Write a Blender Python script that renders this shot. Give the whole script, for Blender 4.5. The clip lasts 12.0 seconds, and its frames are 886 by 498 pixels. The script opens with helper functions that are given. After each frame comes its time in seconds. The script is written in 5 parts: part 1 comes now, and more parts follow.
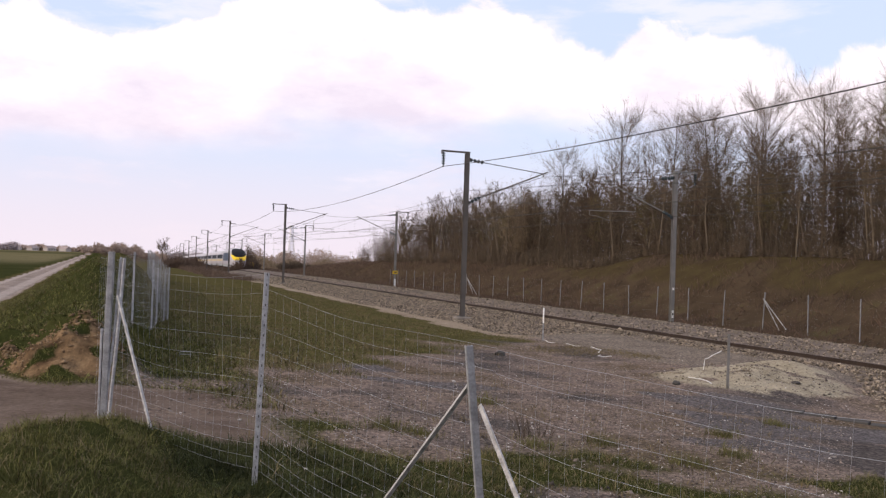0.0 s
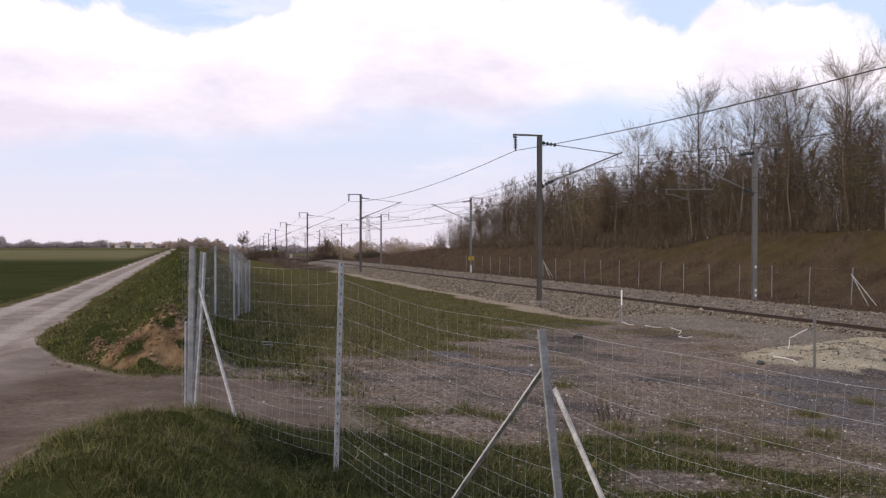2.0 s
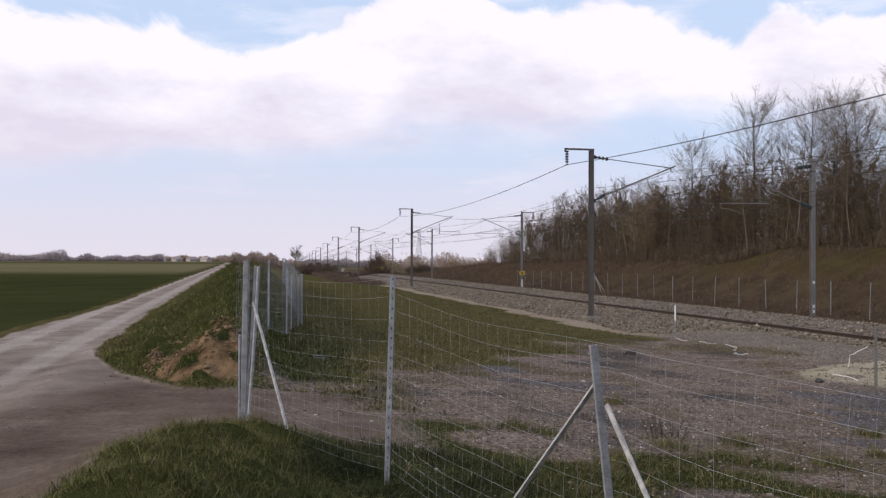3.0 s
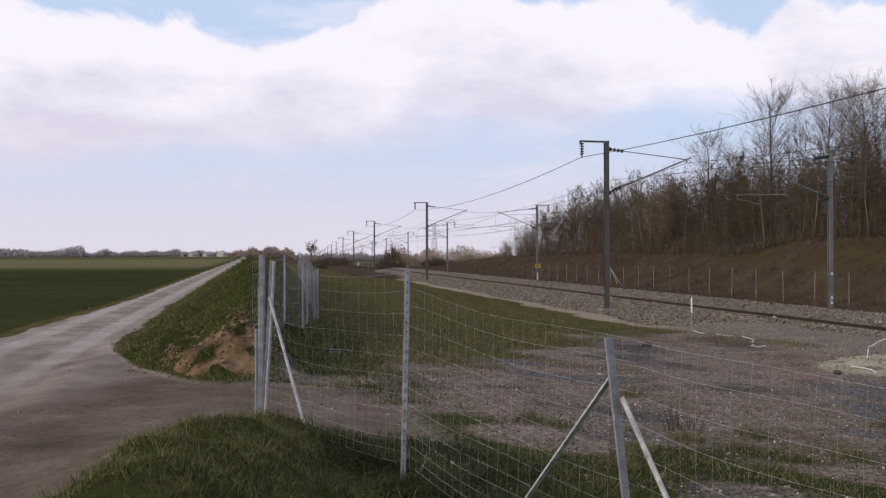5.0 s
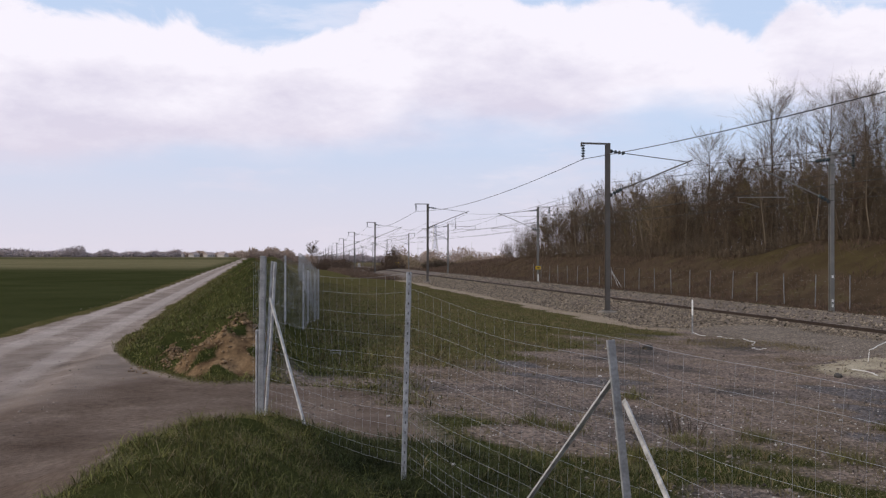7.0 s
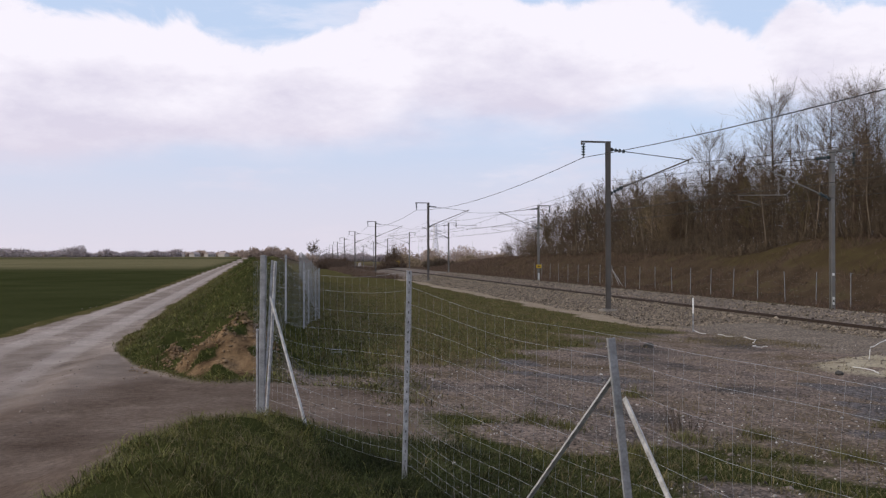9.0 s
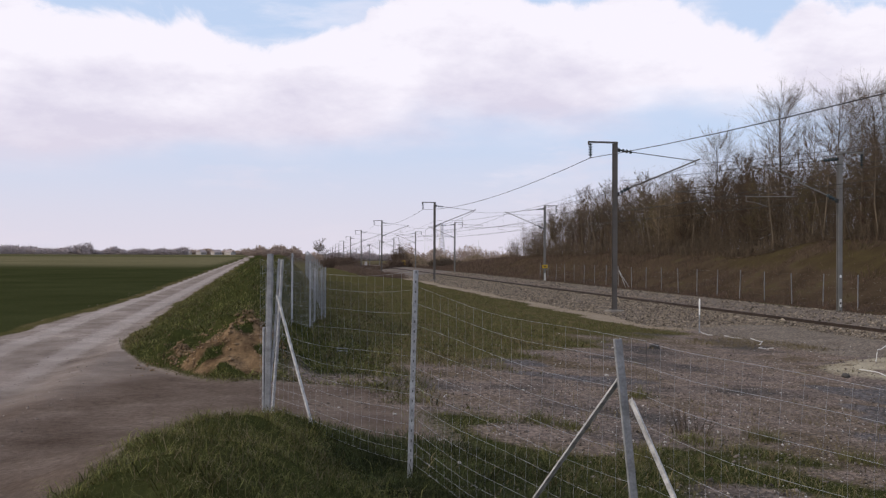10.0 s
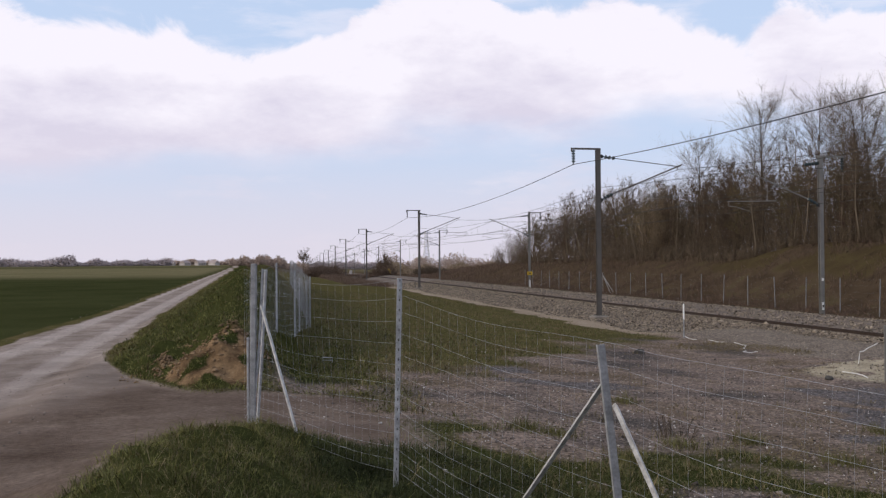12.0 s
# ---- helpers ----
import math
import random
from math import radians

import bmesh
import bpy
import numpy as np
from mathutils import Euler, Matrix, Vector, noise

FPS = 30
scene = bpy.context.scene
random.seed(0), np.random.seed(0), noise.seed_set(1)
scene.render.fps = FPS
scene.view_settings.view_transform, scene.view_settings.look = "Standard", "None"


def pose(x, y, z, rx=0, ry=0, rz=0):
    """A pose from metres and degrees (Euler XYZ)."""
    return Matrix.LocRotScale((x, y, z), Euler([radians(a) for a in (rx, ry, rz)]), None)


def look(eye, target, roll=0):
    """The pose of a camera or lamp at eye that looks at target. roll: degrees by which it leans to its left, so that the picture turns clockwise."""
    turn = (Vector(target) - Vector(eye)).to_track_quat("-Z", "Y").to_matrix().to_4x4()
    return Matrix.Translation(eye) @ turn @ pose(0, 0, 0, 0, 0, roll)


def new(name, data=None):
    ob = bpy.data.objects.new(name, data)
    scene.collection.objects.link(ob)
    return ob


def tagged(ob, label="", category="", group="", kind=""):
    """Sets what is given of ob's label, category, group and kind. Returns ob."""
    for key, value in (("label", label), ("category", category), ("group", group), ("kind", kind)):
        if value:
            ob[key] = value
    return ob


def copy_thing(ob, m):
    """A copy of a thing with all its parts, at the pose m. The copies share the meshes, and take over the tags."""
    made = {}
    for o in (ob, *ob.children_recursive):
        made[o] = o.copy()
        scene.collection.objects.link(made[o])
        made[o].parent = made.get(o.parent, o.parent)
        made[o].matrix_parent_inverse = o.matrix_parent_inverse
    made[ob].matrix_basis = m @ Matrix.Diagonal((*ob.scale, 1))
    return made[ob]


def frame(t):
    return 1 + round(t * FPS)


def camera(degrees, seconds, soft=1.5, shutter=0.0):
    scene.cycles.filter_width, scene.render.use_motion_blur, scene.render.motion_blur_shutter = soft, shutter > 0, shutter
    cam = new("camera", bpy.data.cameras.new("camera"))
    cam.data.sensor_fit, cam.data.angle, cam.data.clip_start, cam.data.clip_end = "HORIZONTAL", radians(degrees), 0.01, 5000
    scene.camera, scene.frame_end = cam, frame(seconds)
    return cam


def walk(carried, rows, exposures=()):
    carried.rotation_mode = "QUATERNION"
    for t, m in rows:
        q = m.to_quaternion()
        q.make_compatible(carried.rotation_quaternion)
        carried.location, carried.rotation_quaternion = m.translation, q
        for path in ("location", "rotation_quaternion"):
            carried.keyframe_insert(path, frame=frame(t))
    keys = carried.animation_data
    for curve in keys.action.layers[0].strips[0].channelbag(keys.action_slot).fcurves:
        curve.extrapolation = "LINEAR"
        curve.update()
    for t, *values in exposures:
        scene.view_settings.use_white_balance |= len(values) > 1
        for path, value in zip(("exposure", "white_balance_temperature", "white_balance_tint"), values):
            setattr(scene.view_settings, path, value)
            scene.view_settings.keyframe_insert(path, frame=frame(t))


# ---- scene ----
cam = camera(52.0, 12.0, soft=1.3)
# seconds, place, yaw, pitch, roll: a hand-held camera that only pans and sways
PATH = [
    (0.0, -0.029, 0.021, 2.297, -9.038, 0.839, -1.889),
    (0.2, -0.024, 0.021, 2.298, -6.780, 0.231, -1.590),
    (0.4, -0.019, 0.021, 2.299, -6.042, -0.206, -1.291),
    (0.5, -0.016, 0.021, 2.299, -6.032, -0.475, -1.142),
    (0.6, -0.014, 0.022, 2.299, -5.698, -0.784, -1.064),
    (0.8, -0.009, 0.023, 2.299, -5.632, -0.996, -0.907),
    (1.0, -0.005, 0.024, 2.299, -7.213, -0.748, -0.751),
    (1.3, -0.006, 0.020, 2.296, -6.227, -0.414, -0.525),
    (1.5, -0.006, 0.018, 2.294, -6.219, -0.511, -0.374),
    (2.0, 0.003, 0.004, 2.297, -4.260, -0.143, -0.106),
    (2.5, -0.004, 0.007, 2.301, -3.782, -0.281, -0.199),
    (3.0, 0.002, -0.003, 2.298, -1.054, 0.755, -0.232),
    (3.5, 0.008, -0.018, 2.299, -0.871, 1.253, 0.182),
    (3.7, 0.013, -0.017, 2.295, -0.492, 1.068, 0.465),
    (5.5, 0.003, 0.002, 2.301, -0.000, 0.328, 0.053),
    (6.0, -0.001, 0.008, 2.299, 0.003, 0.471, -0.011),
    (6.5, 0.000, 0.000, 2.300, 0.000, 0.500, 0.050),
    (7.0, 0.000, 0.004, 2.299, -0.047, 0.436, -0.090),
    (9.0, 0.004, 0.006, 2.297, -0.006, 0.364, 0.082),
    (9.5, -0.000, 0.006, 2.297, 0.112, 0.374, -0.144),
    (10.0, -0.002, 0.005, 2.298, 0.377, 0.333, -0.282),
    (10.5, -0.007, 0.009, 2.300, 0.342, 0.331, -0.467),
    (11.0, 0.000, -0.002, 2.299, -0.322, 1.029, -0.412),
    (11.5, 0.003, -0.007, 2.296, -0.629, 0.904, 0.146),
    (12.0, 0.011, -0.010, 2.298, -0.569, 0.828, 0.391),
]
EXPOSURES = [(0.0, 0.25, 6900, 15), (1.0, 0.36, 6850, 13), (1.5, 0.28, 6800, 13), (2.5, 0.15, 6600, 11), (3.5, 0.02, 6480, 10), (5.5, -0.01, 6500, 10), (12.0, -0.01, 6480, 10)]
walk(cam, [(t, pose(x, y, z, 90 + pitch, roll, yaw)) for t, x, y, z, yaw, pitch, roll in PATH], EXPOSURES)

# ---- world and sun ----
SUN_FROM = Vector((-0.88, -0.26, 0.40)).normalized()
world = bpy.data.worlds.new("world")
scene.world = world
world.use_nodes = True


def build_world():
    nt = world.node_tree
    nt.nodes.clear()
    N, L = nt.nodes.new, nt.links.new
    out, bg = N("ShaderNodeOutputWorld"), N("ShaderNodeBackground")
    sky = N("ShaderNodeTexSky")
    sky.sky_type, sky.sun_disc = "NISHITA", False
    sky.sun_elevation = math.asin(SUN_FROM.z)
    sky.sun_rotation = math.atan2(SUN_FROM.x, SUN_FROM.y)
    sky.air_density, sky.dust_density = 1.0, 2.0
    tc, sep = N("ShaderNodeTexCoord"), N("ShaderNodeSeparateXYZ")
    L(tc.outputs["Generated"], sep.inputs[0])

    def mth(op, a, b=None, clamp=False):
        m = N("ShaderNodeMath")
        m.operation, m.use_clamp = op, clamp
        for i, v in enumerate((a, b)):
            if v is None:
                continue
            if isinstance(v, (int, float)):
                m.inputs[i].default_value = v
            else:
                L(v, m.inputs[i])
        return m.outputs[0]

    up = mth("MAXIMUM", sep.outputs[2], 0.0)
    az = mth("ARCTAN2", sep.outputs[0], sep.outputs[1])
    span = mth("ADD", mth("MULTIPLY", az, 1 / 1.6), 0.5, True)

    def fbm(scale, detail, rough, stretch, shift=0.0, dist=0.0):
        """Billows; clouds are wider than they are high."""
        comb = N("ShaderNodeCombineXYZ")
        L(sep.outputs[0], comb.inputs[0])
        L(sep.outputs[1], comb.inputs[1])
        L(mth("MULTIPLY", mth("ADD", sep.outputs[2], shift), stretch), comb.inputs[2])
        n = N("ShaderNodeTexNoise")
        n.noise_dimensions = "4D"
        n.inputs["W"].default_value = CLOUD_SEED
        n.inputs["Scale"].default_value, n.inputs["Detail"].default_value = scale, detail
        n.inputs["Roughness"].default_value, n.inputs["Distortion"].default_value = rough, dist
        L(comb.outputs[0], n.inputs["Vector"])
        return mth("SUBTRACT", n.outputs["Fac"], 0.5)

    def level(stops):
        """A height above the horizon that changes along it: (azimuth, height)."""
        r = N("ShaderNodeValToRGB")
        r.color_ramp.interpolation = "B_SPLINE"
        els = r.color_ramp.elements
        while len(els) < len(stops):
            els.new(0.5)
        for e, (p, h) in zip(els, stops):
            e.position, e.color = p / 1.6 + 0.5, (h, h, h, 1)
        L(span, r.inputs[0])
        return r.outputs[0]

    def step(x, lo, hi):
        m = N("ShaderNodeMapRange")
        m.interpolation_type = "SMOOTHSTEP"
        m.inputs["From Min"].default_value, m.inputs["From Max"].default_value = lo, hi
        L(x, m.inputs["Value"])
        return m.outputs[0]

    # a long bank of cumulus with a billowing top and a soft flat base, broken by one gap
    crown = level(((-0.8, 0.25), (-0.5, 0.24), (-0.31, 0.252), (-0.22, 0.215), (-0.13, 0.25), (-0.02, 0.285), (0.21, 0.29), (0.295, 0.225), (0.325, 0.20), (0.37, 0.26), (0.47, 0.225), (0.6, 0.21), (0.8, 0.26)))
    base = level(((-0.8, 0.10), (-0.45, 0.10), (-0.25, 0.108), (-0.05, 0.130), (0.12, 0.152), (0.26, 0.17), (0.40, 0.14), (0.6, 0.12), (0.8, 0.10)))
    billow, soft = fbm(8.5, 11.0, 0.58, 1.5, dist=0.35), fbm(3.2, 8.0, 0.55, 3.0)
    over = mth("SUBTRACT", mth("ADD", crown, mth("MULTIPLY", billow, 0.15)), up)
    under_ = mth("SUBTRACT", up, mth("ADD", base, mth("MULTIPLY", soft, 0.16)))
    bank = mth("MULTIPLY", step(over, -0.006, 0.012), step(under_, -0.035, 0.03))
    # thin veils below it, and open cloud higher up all round
    veil = mth("MULTIPLY", step(fbm(6.0, 8.0, 0.6, 4.0, 0.3), 0.0, 0.16), 0.42)
    higher = mth("MULTIPLY", step(fbm(2.4, 9.0, 0.55, 1.6, 0.7), -0.02, 0.07), step(up, 0.30, 0.36))
    cover = mth("MAXIMUM", mth("MAXIMUM", bank, veil), higher)
    # the deep middle of the bank is greyer than its lit billows
    depth = mth("ADD", mth("MULTIPLY", step(over, 0.02, 0.12), 0.55), mth("MULTIPLY", fbm(7.0, 10.0, 0.6, 2.4, 0.012), 2.6), True)
    ramp = N("ShaderNodeValToRGB")
    ramp.color_ramp.elements[0].position, ramp.color_ramp.elements[0].color = 0.10, (0.985, 0.935, 1.015, 1)
    ramp.color_ramp.elements[1].position, ramp.color_ramp.elements[1].color = 0.85, (0.74, 0.69, 0.82, 1)
    L(depth, ramp.inputs[0])
    # pale haze towards the horizon
    haze = N("ShaderNodeMapRange")
    haze.interpolation_type = "SMOOTHSTEP"
    haze.inputs["From Min"].default_value, haze.inputs["From Max"].default_value = -0.01, 0.17
    haze.inputs["To Min"].default_value, haze.inputs["To Max"].default_value = 0.9, 0.0
    L(sep.outputs[2], haze.inputs["Value"])
    blue = N("ShaderNodeMix")
    blue.data_type = "RGBA"
    blue.blend_type = "MULTIPLY"
    blue.inputs[0].default_value = 1.0
    clear = N("ShaderNodeMix")
    clear.data_type = "RGBA"
    clear.inputs[0].default_value = 0.8
    clear.inputs[7].default_value = (0.62, 0.76, 1.02, 1)
    L(sky.outputs[0], blue.inputs[6])
    blue.inputs[7].default_value = (SKY_GAIN, SKY_GAIN, SKY_GAIN, 1)
    m1, m2 = N("ShaderNodeMix"), N("ShaderNodeMix")
    m1.data_type = m2.data_type = "RGBA"
    L(haze.outputs[0], m1.inputs[0])
    L(blue.outputs[2], clear.inputs[6])
    L(clear.outputs[2], m2.inputs[6])
    m1.inputs[7].default_value = (0.775, 0.715, 0.805, 1)
    L(mth("MULTIPLY", cover, 0.94), m2.inputs[0])
    L(ramp.outputs[0], m2.inputs[7])
    L(m2.outputs[2], m1.inputs[6])
    L(m1.outputs[2], bg.inputs[0])
    bg.inputs[1].default_value = 1.0
    L(bg.outputs[0], out.inputs[0])


CLOUD_SEED, SKY_GAIN = 5.7, 0.11
build_world()
sun = new("sun", bpy.data.lights.new("sun", "SUN"))
sun.data.energy, sun.data.angle, sun.data.color = 2.0, radians(8), (1.0, 0.89, 0.74)
sun.matrix_world = look(SUN_FROM * 50, (0, 0, 0))

# ---- plan: rails run along s, n is to their right; the farm road runs along sr ----
RNG = np.random.default_rng(7)
A_RAIL, A_ROAD = radians(10.6), radians(11.9)
AXES = (20.75, 25.1)
MAST_N = (16.6, 29.12)
MAST_S, MAST_STEP = 43.6, 54.4


def smooth(a, b, x):
    t = np.clip((x - a) / (b - a), 0, 1)
    return t * t * (3 - 2 * t)


def bend(s):
    u = s - 160.0
    return 0.034 * (np.sqrt(u * u + 900) + u) / 2


def track_z(s):
    u = s - 170.0
    return -0.0085 * (np.sqrt(u * u + 900) + u) / 2 * (1 - 0.3 * smooth(400, 1600, s))


def rail_point(s, n, z=0.0):
    """A place in the world from the rails' own coordinates, z above rail level."""
    m = n + bend(s)
    return (-math.sin(A_RAIL) * s + math.cos(A_RAIL) * m, math.cos(A_RAIL) * s + math.sin(A_RAIL) * m, z + track_z(s))


def rail_coords(x, y):
    s = -math.sin(A_RAIL) * x + math.cos(A_RAIL) * y
    return s, math.cos(A_RAIL) * x + math.sin(A_RAIL) * y - bend(s)


def road_coords(x, y):
    return -math.sin(A_ROAD) * x + math.cos(A_ROAD) * y, math.cos(A_ROAD) * x + math.sin(A_ROAD) * y


def wob(x, y, scale, seed=0.0):
    """Cheap smooth variation between -1 and 1."""
    a, b = x / scale, y / scale
    return (np.sin(a * 1.7 + seed + 1.3 * np.sin(b * 1.1 + seed)) + np.sin(b * 2.1 - seed * 1.7 + 1.1 * np.sin(a * 1.3)) + np.sin((a + b) * 1.37 + seed * 0.7)) / 3


def ground_z(x, y):
    x, y = np.asarray(x, float), np.asarray(y, float)
    s, n = rail_coords(x, y)
    sr, nr = road_coords(x, y)
    r = np.hypot(x, y)
    z = 0.42 - 0.067 * np.clip(n, 0, 16)
    z = z + (0.30 - z) * smooth(-2.6, -3.4, nr)
    z = z + track_z(s) * smooth(-20, 12, n)
    z = z + 0.025 * wob(x, y, 0.9) * smooth(40, 10, r) + 0.05 * wob(x, y, 4, 2.0) * smooth(-3, -2, nr)
    # far side: ditch, then the wooded embankment
    z = z - 0.25 * smooth(29.5, 32, n)
    top = 4.35 * smooth(33.0, 45.0, n) * (0.82 + 0.18 * smooth(77, 68, s)) * smooth(310, 115, s)
    top = top + 0.35 * wob(x, y, 7, 1.0) * smooth(36, 46, n) * smooth(300, 120, s)
    z = z + top
    # grass bank between road and yard
    crest = -0.25 + 0.032 * np.clip(sr - 15, 0, 60)
    foot = crest + 1.3 + 0.03 * np.clip(sr - 15, 0, 60)
    side = np.clip((nr + 2.75) / (crest + 2.65), 0, 1) ** 1.25 * (1 - smooth(crest + 0.1, foot, nr))
    se = sr + 1.0 - 0.79 * np.clip(-nr, 0, 3.2) ** 2
    along = 0.42 * smooth(14.2, 15.9, se) + 0.58 * smooth(15.2, 27, se)
    along = along * (1 - 0.75 * smooth(90, 190, sr))
    z = z + side * along * (1.62 + 0.14 * wob(x, y, 3.1, 0.5) + 0.08 * wob(x, y, 0.8, 0.2))
    z = z + (0.10 * wob(x, y, 0.15, 2) + 0.20 * wob(x, y, 0.38, 5)) * smooth(14.6, 15.3, se) * (1 - smooth(16.9, 17.8, se)) * smooth(-2.2, -1.4, nr) * (1 - smooth(0.5, 1.0, nr))
    # gravel ramp over the foot of the ballast
    z = z + 0.38 * smooth(36, 31, s) * smooth(17.0, 20.5, s) * smooth(12, 18, n) * (1 - smooth(18.2, 18.8, n))
    # low mound beside the camera, steep on the side of the fence
    ridge = -1.22 - 0.072 * np.clip(y, 0, 11)
    wide = np.where(x < ridge, 1.30, 0.64)
    z = z + (0.55 + 0.13 * wob(x, y, 0.45, 3) + 0.06 * wob(x, y, 0.2, 1)) * np.exp(-((x - ridge) / wide) ** 2 - ((y - 4.5) / 4.5) ** 4)
    z = z + 0.10 * np.exp(-((x + 1.78) / 0.3) ** 2 - ((y - 9.6) / 0.5) ** 2)
    # heap of pale sand beside the track
    z = z + (0.40 + 0.10 * wob(x, y, 0.5, 2)) * (np.exp(-((x - SAND[0]) / 2.5) ** 2 - ((y - SAND[1]) / 2.0) ** 2) + 0.55 * np.exp(-((x - 12.5) / 1.3) ** 2 - ((y - 21.9) / 1.3) ** 2))
    return z


SAND = (10.9, 20.5)


def zones(x, y):
    """Weights of the ground's surfaces, 0 to 1."""
    s, n = rail_coords(x, y)
    sr, nr = road_coords(x, y)
    e = 0.22 * wob(x, y, 0.8, 4) + 0.25 * wob(x, y, 2.7, 1)
    left = -5.95 + 0.75 * smooth(20, 45, sr)
    right = -2.75 - 0.35 * smooth(18, 40, sr)
    road = smooth(left - 0.2, left + 0.2, nr + 0.6 * e) * (1 - smooth(right - 0.22, right + 0.22, nr + 0.6 * e))
    bank = smooth(14.0, 14.9, sr + 1.0 - 0.79 * np.clip(-nr, 0, 3.2) ** 2 + 0.5 * e)
    inyard = smooth(-0.3, 0.5, nr + e)
    mound = smooth(-2.85, -2.35, x + 0.7 * e - 0.12 * np.clip(7 - y, 0, 5)) * smooth(10.6, 9.9, y + 0.55 * (x + 2.2) + 0.6 * e)
    dirt = (1 - smooth(-2.9, -2.4, nr - 9 * (1 - bank))) * smooth(-6.1, -5.7, nr) * (1 - bank)
    dirt = np.maximum(dirt, (1 - bank) * smooth(-6.1, -5.7, nr)) * (1 - mound) * (1 - smooth(1.0, 3.0, nr))
    dirt = dirt * smooth(2.0, 4.0, y)
    road = np.maximum(road, dirt)
    dirt = dirt * (0.36 + 0.64 * smooth(-7.2, -3.4, x + 1.5 * e + 0.25 * (11 - y)))
    edge = y - np.interp(x, [-6, -2.2, -0.3, 1.5, 5.5, 8, 12], [13.8, 14.6, 17.8, 21.6, 30.3, 34.5, 41])
    meadow = smooth(-6.0, 3.0, edge + 9.0 * e + 3.0 * wob(x, y, 1.7, 7))
    fence_side = y + 2.0 * x - 7.4
    gravel = smooth(-0.2, 0.5, fence_side + 0.8 * e) * (1 - meadow) * smooth(-0.2, 0.6, nr + 0.4 * e) * (1 - smooth(29.0, 30.5, n)) * smooth(-60, -30, s)
    tuft = smooth(12.8, 9.6, y + 0.30 * x + 1.5 * wob(x, y, 1.1, 5) + 0.8 * wob(x, y, 0.4, 2)) * 1.0
    gravel = gravel * (1 - tuft * smooth(-0.25, 0.35, wob(x, y, 0.9, 8) + 0.42))
    lush = np.maximum(mound, np.maximum(tuft * smooth(-0.2, 0.5, fence_side), 0.8 * smooth(-2.7, -2.2, nr) * (1 - smooth(1.5, 3.5, nr)) * bank))
    sand = smooth(13.4, 14.2, n + 0.9 * e + 0.5 * wob(x, y, 1.7, 2)) * (1 - smooth(16.9, 17.4, n)) * smooth(29, 33, s)
    heap = np.maximum(np.exp(-((x - SAND[0]) / 3.0) ** 2 - ((y - SAND[1]) / 2.4) ** 2), np.exp(-((x - 12.5) / 1.5) ** 2 - ((y - 21.9) / 1.6) ** 2))
    heap = smooth(0.35, 0.7, heap + 0.25 * e) * smooth(-0.75, -0.35, wob(x, y, 0.35, 4))
    se = sr + 1.0 - 0.79 * np.clip(-nr, 0, 3.2) ** 2
    soil = smooth(14.4, 14.9, se + 0.7 * e) * (1 - smooth(16.1, 16.8, se + 0.9 * e)) * smooth(-1.5, -1.1, nr + e) * (1 - smooth(0.2, 0.6, nr))
    soil = soil * smooth(-0.25, 0.2, wob(x, y, 0.22, 6) + 0.24)
    field = 1 - smooth(left - 0.7, left - 0.3, nr + 0.5 * e)
    rough = smooth(29.5, 31.5, n) * smooth(-100, -50, s) + smooth(240, 330, s) * smooth(-1.0, 6.0, nr)
    # mossy turf near the top of the embankment, pale grit over the ballast's foot, bluish stone in the yard
    crest = smooth(37.5, 40.5, n + 2.5 * e) * (1 - smooth(46, 49, n)) * (1 - smooth(62, 95, s + 12 * e)) * smooth(-0.5, 0.3, wob(x, y, 2.6, 3) + 0.25)
    grit = smooth(14.2, 15.4, n + 1.2 * e) * (1 - smooth(18.0, 18.6, n)) * (1 - smooth(31, 35, s + 2 * e)) * smooth(16, 20, s)
    slate = 0.0
    for cx, cy, rx, ry in ((8.6, 17.0, 1.9, 1.7), (7.6, 14.6, 1.9, 1.6), (1.2, 18.9, 1.0, 1.4), (2.6, 16.6, 1.7, 0.9), (9.6, 14.2, 1.6, 1.3), (6.8, 12.2, 1.6, 1.2)):
        slate = np.maximum(slate, np.exp(-((x - cx) / rx) ** 2 - ((y - cy) / ry) ** 2))
    slate = smooth(0.35, 0.8, slate + 0.5 * e + 0.25 * wob(x, y, 0.5, 3)) * gravel
    # band of darker green ground on both sides of the fence line
    fence_dark = smooth(-1.7, -0.7, fence_side + e) * (1 - smooth(1.2, 3.4, fence_side + 2.0 * e)) * smooth(9.9, 8.7, y + e)
    return dict(heap=heap, fence_dark=fence_dark, crest=crest, grit=grit, slate=slate, road=road, dirt=dirt, gravel=gravel, sand=sand, soil=soil, field=field, rough=np.clip(rough, 0, 1), lush=lush, rut=road * (np.exp(-((nr + 3.65) / 0.32) ** 2) + np.exp(-((nr + 5.05) / 0.32) ** 2)) * smooth(10, 20, sr))


